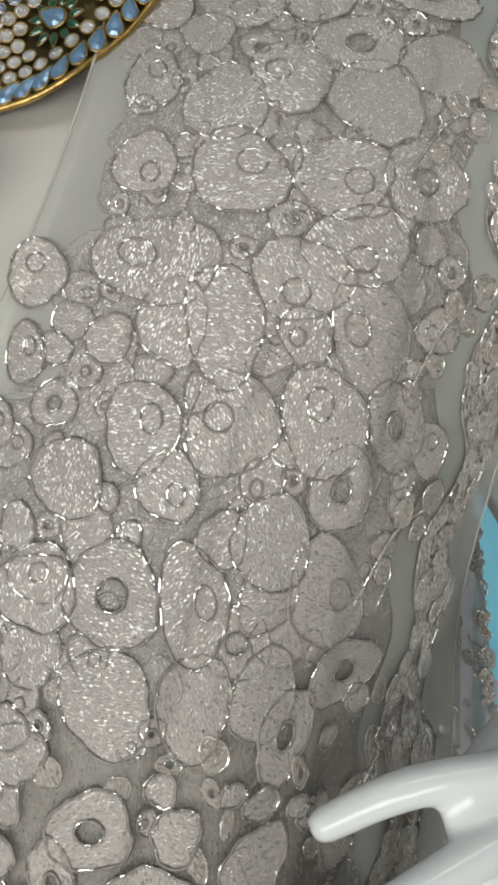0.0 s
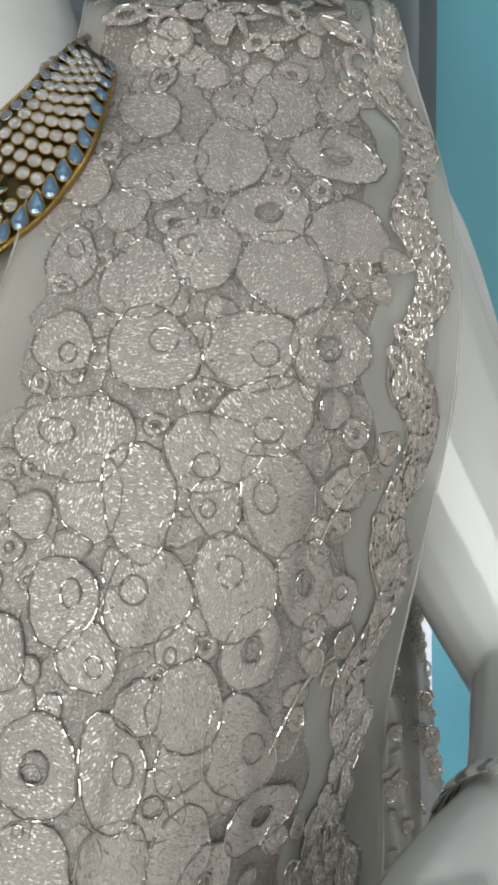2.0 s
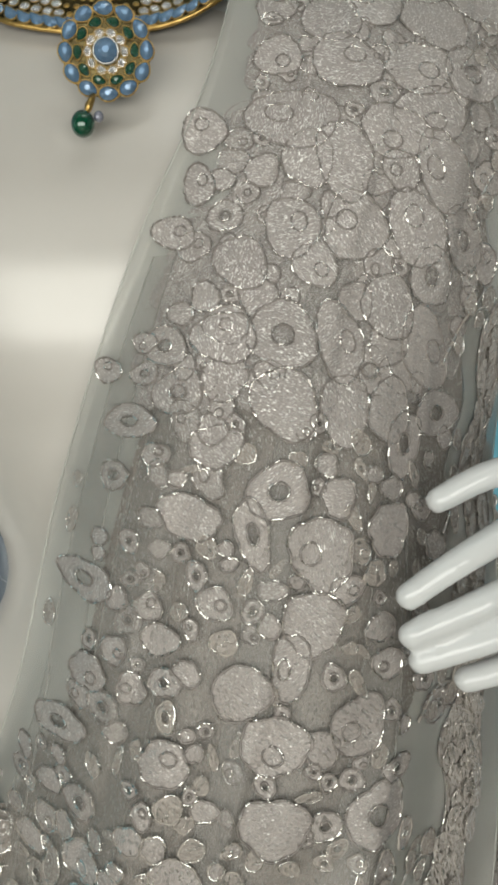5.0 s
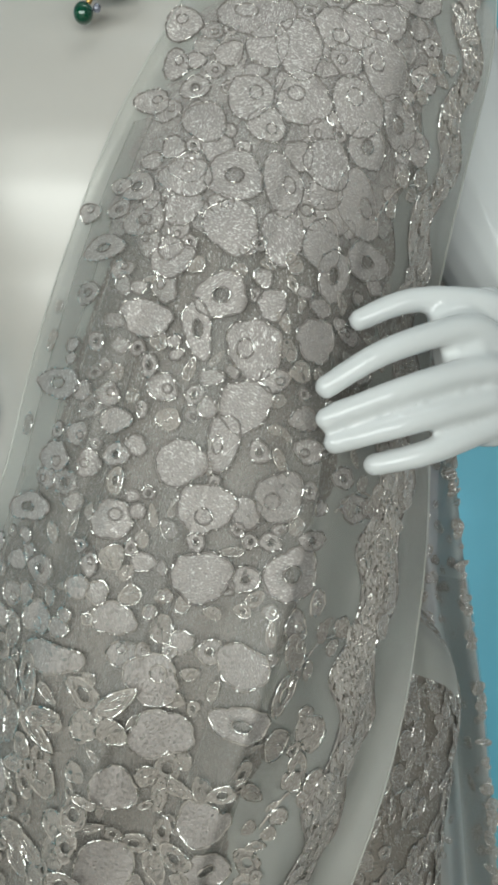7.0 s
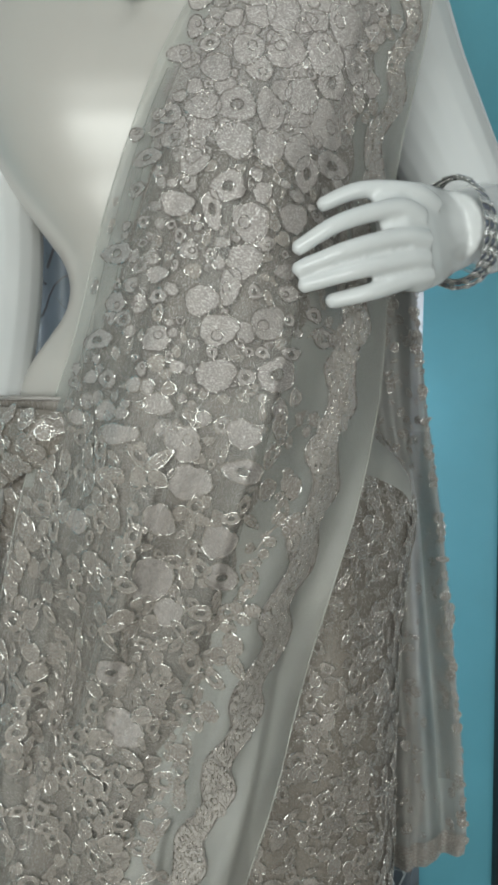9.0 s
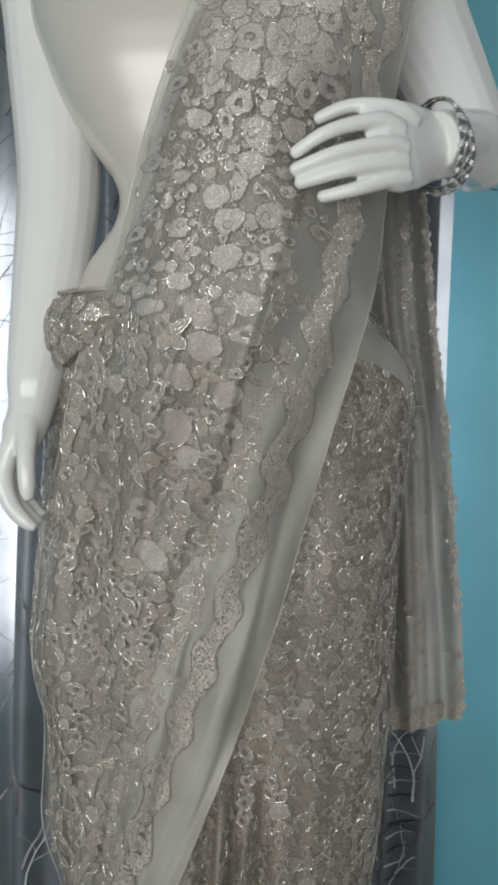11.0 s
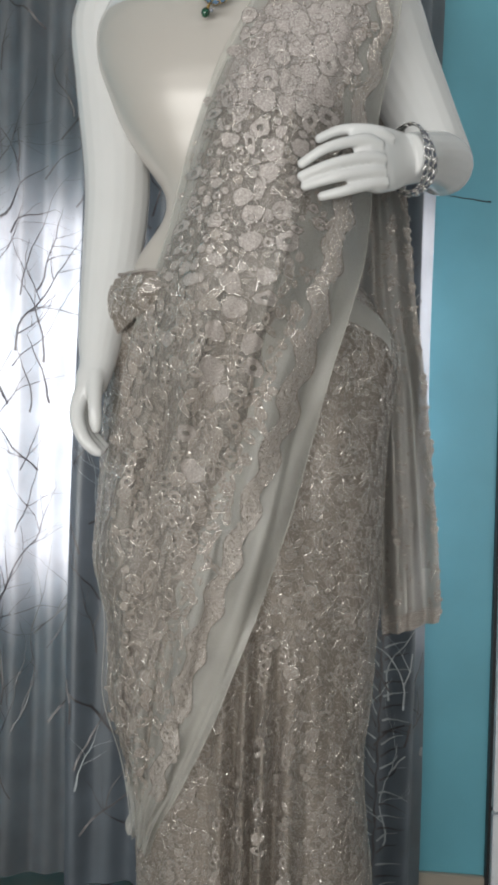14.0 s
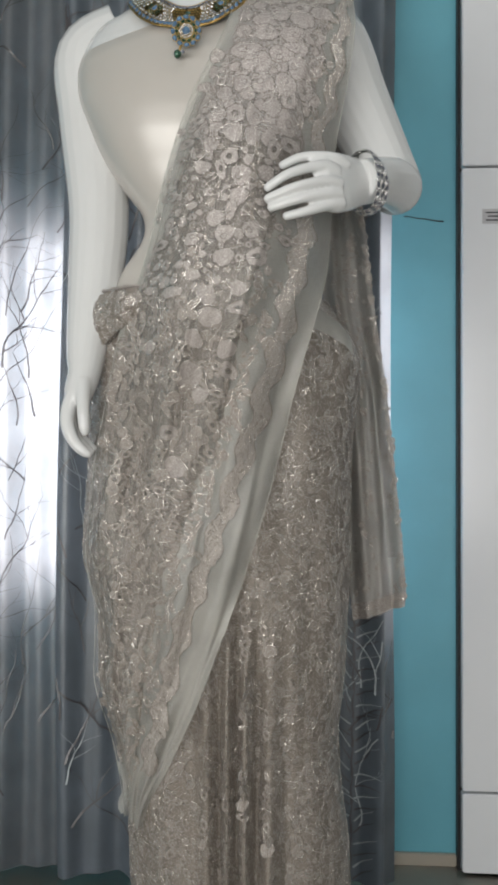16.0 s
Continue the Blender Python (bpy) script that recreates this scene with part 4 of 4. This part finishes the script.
for k in range(420):
    u, z = rnd.random(), rnd.uniform(0.53, 1.15)
    if 0.5 < u < 0.8 and z < 0.9 and rnd.random() < 0.85:
        continue
    if k % 5 == 0:
        u = rnd.uniform(0.92, 0.99)
    work.append((seat(tail_at(u, z, 0.004), tail_at(u + 0.02, z, 0.004), tail_at(u, z + 0.006, 0.004), rnd.uniform(0, 6), rnd.uniform(0.0022, 0.0055), 0.9), rnd.choice((0, 1, 2, 3))))
joined("tail_flower", work, saree)
work = []
for k in range(120):
    u, v = rnd.random(), rnd.uniform(0.03, 0.97)
    g = lambda uu, vv: skirt_at(-1.75 + 1.35 * uu, 0.974 - 0.012 * uu - (0.03 + 0.1 * (1 - uu)) * vv, 0.0115 + 0.01 * math.sin(vv * 3.1) + 0.004 * math.sin(uu * 9))
    work.append((seat(g(u, v), g(u + 0.02, v), g(u, v - 0.03), rnd.uniform(0, 6), rnd.uniform(0.004, 0.008), 0.9), rnd.choice((0, 1, 2))))
joined("tuck_flower", work, saree)

# ---- jewellery ----


def gem_data(drop=0.0):
    v, f, n = [], [], 12
    for r, h in ((1.0, 0.0), (0.95, 0.3), (0.62, 0.62), (0.3, 0.78)):
        for k in range(n):
            a = 2 * math.pi * k / n
            v.append((r * math.cos(a) * (1 + drop * max(0, math.cos(a)) ** 3), r * math.sin(a) * (1 - drop * 0.3 * max(0, math.cos(a))), h))
    for q in range(3):
        f += [(q * n + k, q * n + (k + 1) % n, (q + 1) * n + (k + 1) % n, (q + 1) * n + k) for k in range(n)]
    f.append(tuple(range(3 * n, 4 * n)))
    return v, f


def bezel_data(drop=0.0):
    v, f, n, s = [], [], 14, 5
    for k in range(n):
        a = 2 * math.pi * k / n
        for j in range(s):
            b = 2 * math.pi * j / s
            r = 1.05 + 0.1 * math.cos(b)
            v.append((r * math.cos(a) * (1 + drop * max(0, math.cos(a)) ** 3), r * math.sin(a) * (1 - drop * 0.3 * max(0, math.cos(a))), 0.1 + 0.2 * math.sin(b)))
    for k in range(n):
        f += [(k * s + j, ((k + 1) % n) * s + j, ((k + 1) % n) * s + (j + 1) % s, k * s + (j + 1) % s) for j in range(s)]
    return v, f


GEM = {}


def gem(parent, m, size, mat, drop=0.0, squash=1.0, metal=None):
    key = (mat.name, drop)
    if key not in GEM:
        GEM[key] = mesh_of("stone", *gem_data(drop), mat)
        GEM[key].polygons.foreach_set("use_smooth", [False] * len(GEM[key].polygons))
    ob = new("stone", GEM[key])
    ob.parent, ob.matrix_basis = parent, m @ Matrix.Diagonal((size, size * squash, size, 1))
    if metal:
        k2 = (metal.name, drop, "ring")
        if k2 not in GEM:
            GEM[k2] = mesh_of("setting", *bezel_data(drop), metal)
        ring = new("setting", GEM[k2])
        ring.parent = ob
    return ob


COLLAR = [(0, 0, 1.304, 0, 1.338), (0.25, 0.021, 1.306, 0.013, 1.340), (0.5, 0.044, 1.312, 0.029, 1.35), (0.75, 0.067, 1.33, 0.045, 1.366), (1.0, 0.083, 1.354, 0.058, 1.378), (1.25, 0.088, 1.38, 0.068, 1.392), (1.6, 0.088, 1.41, 0.079, 1.415)]
NECK_X = -0.066


def collar_at(f, w, lift=0.0):
    xo, zo, xi, zi = at_height("collar", COLLAR, abs(f), 0.08)
    s = 1 if f >= 0 else -1
    x, z = NECK_X + s * (xo + (xi - xo) * w), zo + (zi - zo) * w
    y = chest_y(x, z) - 0.004
    e = min(1, max(0, (x - side_left(z) + 0.03) / 0.03))
    y -= 0.0085 * e * e * (3 - 2 * e)
    return Vector((x, y - lift, z))


def on_collar(f, w, turn=0.0, lift=0.002):
    p = collar_at(f, w, lift)
    return seat(p, collar_at(f + 0.03, w, lift), collar_at(f, w + 0.08, lift), turn, 1.0)


necklace = tagged(new("necklace"), "gold collar necklace with blue, green and clear stones", "necklace")
part("collar", grid([[collar_at(f, w) for w in np.linspace(0, 1, 8)] for f in np.linspace(-1.58, 1.58, 80)]), DARK_METAL, necklace)
part("rim", tube([(*collar_at(f, 0.0, 0.001), 0.0013) for f in np.linspace(-1.58, 1.58, 90)], 6), GOLD, necklace)
part("rim", tube([(*collar_at(f, 1.0, 0.001), 0.001) for f in np.linspace(-1.58, 1.58, 90)], 6), GOLD, necklace)
for k in range(45):
    f = -1.5 + 3.0 * k / 44
    gem(necklace, on_collar(f, 0.1, 2.5 if f < 0 else 0.6), 0.004 - 0.001 * abs(f) / 1.5, BLUE_STONE, 0.7, 0.8, GOLD)
for k in range(42):
    f = -1.52 + 3.04 * k / 41
    gem(necklace, on_collar(f, 0.93), 0.0021, GREY_STONE, 0.0, 1.0, SILVER)
for row in range(5):
    for k in range(46):
        f = -1.42 + 2.84 * (k + 0.5 * (row % 2)) / 46
        w = 0.26 + 0.135 * row
        near_flower = min(math.hypot((abs(f) - 0.6) * 0.07, (w - 0.52) * 0.034), 9)
        fan = math.hypot(f * 0.075, (w - 0.6) * 0.036)
        if near_flower < 0.0088 or fan < 0.004:
            continue
        gem(necklace, on_collar(f, w), 0.0016 if fan < 0.021 else 0.0024, GOLD if fan < 0.021 else CRYSTAL, 0.0, 1.0, None if fan < 0.021 else GOLD)
gem(necklace, on_collar(0.0, 0.62, 1.57, 0.003), 0.0042, GREEN_STONE, 0.15, 0.85, GOLD)
for s in (-1, 1):
    gem(necklace, on_collar(0.6 * s, 0.52, 1.9, 0.0035), 0.0042, BLUE_STONE, 0.6, 0.9, GOLD)
    c = on_collar(0.6 * s, 0.52, 0, 0.002)
    for k in range(11):
        a = 2 * math.pi * k / 11
        gem(necklace, c @ Matrix.Translation((0.0072 * math.cos(a), 0.0072 * math.sin(a), 0)) @ Matrix.Rotation(a, 4, "Z"), 0.0019, GREEN_STONE, 0.8, 0.8, GOLD)
# flower pendant with a hanging bead
PX, PZ = -0.0625, 1.287
PY = min(chest_y(PX, PZ), chest_y(PX, 1.256) - 0.002) - 0.006
disc = Matrix.Translation((PX, PY, PZ)) @ Matrix.Rotation(math.pi / 2 + 0.15, 4, "X")
pendant = part("pendant", grid([[disc @ Vector((r * math.cos(a), r * math.sin(a), 0.0004 * (1 - r / 0.019))) for a in [2 * math.pi * k / 40 for k in range(40)]] for r in (0.0005, 0.008, 0.016, 0.0185)], close=True), DARK_METAL, necklace, "gold flower pendant set with stones")
gem(pendant, disc @ Matrix.Translation((0, 0, 0.002)), 0.005, BLUE_STONE, 0, 1, SILVER)
for count, rad, size, mat, drop in ((10, 0.0076, 0.0023, CRYSTAL, 0), (10, 0.0119, 0.0026, GREEN_STONE, 0.3), (12, 0.0168, 0.0038, BLUE_STONE, 0.2)):
    for k in range(count):
        a = 2 * math.pi * k / count
        gem(pendant, disc @ Matrix.Translation((rad * math.cos(a), rad * math.sin(a), 0.001)) @ Matrix.Rotation(a + math.pi / 2, 4, "Z"), size, mat, drop, 0.8, GOLD)


def ball(x, y, z, r, mat, name, parent):
    bm = bmesh.new()
    bmesh.ops.create_uvsphere(bm, u_segments=20, v_segments=12, radius=r)
    for v in bm.verts:
        v.co = Vector((v.co.x + x, v.co.y + y, v.co.z * 1.15 + z))
    return part(name, bm, mat, parent)


part("link", tube([(PX - 0.006, PY + 0.001, PZ - 0.017, 0.0012), (PX - 0.008, PY - 0.001, PZ - 0.0225, 0.0018), (PX - 0.0095, PY, PZ - 0.0265, 0.001)], 8), GOLD, necklace)
ball(PX - 0.0105, PY - 0.003, PZ - 0.0305, 0.005, GREEN_STONE, "bead", necklace)
ball(PX - 0.004, PY - 0.002, PZ - 0.0272, 0.0021, GREY_STONE, "bead", necklace)

bracelet = tagged(new("bracelet"), "silver rhinestone bracelet of three loose strands round the wrist", "bracelet")
axis = Vector((0.7, 0.7, 0.14)).normalized()
up = Vector((0, 0, 1))
across = axis.cross(up).normalized()
up = across.cross(axis)
for strand, (shift, droop, ru, ra) in enumerate(((-0.003, 0.0, 0.036, 0.029), (0.001, 0.001, 0.0365, 0.0295), (0.005, 0.003, 0.038, 0.03))):
    centre = Vector((0.16, 0.354, 1.096 - droop)) + axis * shift
    pts = [centre + up * (ru * math.cos(a)) + across * (ra * math.sin(a)) + axis * (0.004 * math.cos(2 * a + strand)) for a in [2 * math.pi * k / 40 for k in range(41)]]
    part("strand", tube([(*p, 0.0009) for p in pts], 6), SILVER, bracelet)
    for k in range(40):
        out = (pts[k] - centre).normalized()
        m = seat(pts[k] + out * 0.0008, pts[k] + out * 0.0008 + axis * 0.01, pts[k] + out * 0.0008 + (axis.cross(out)) * -0.01, 0, 1.0)
        if m.col[2].to_3d().dot(out) < 0:
            m = m @ Matrix.Rotation(math.pi, 4, "X")
        gem(bracelet, m, 0.0028 + 0.0008 * (k % 2), CRYSTAL if k % 2 else GREY_STONE, 0, 1, SILVER)
spots = tagged(part("paint_chips", box(0.1128, 0.1148, 0.2875, 0.2945, 1.077, 1.079), INK), "two small dark paint chips on the mannequin", "paint chip")
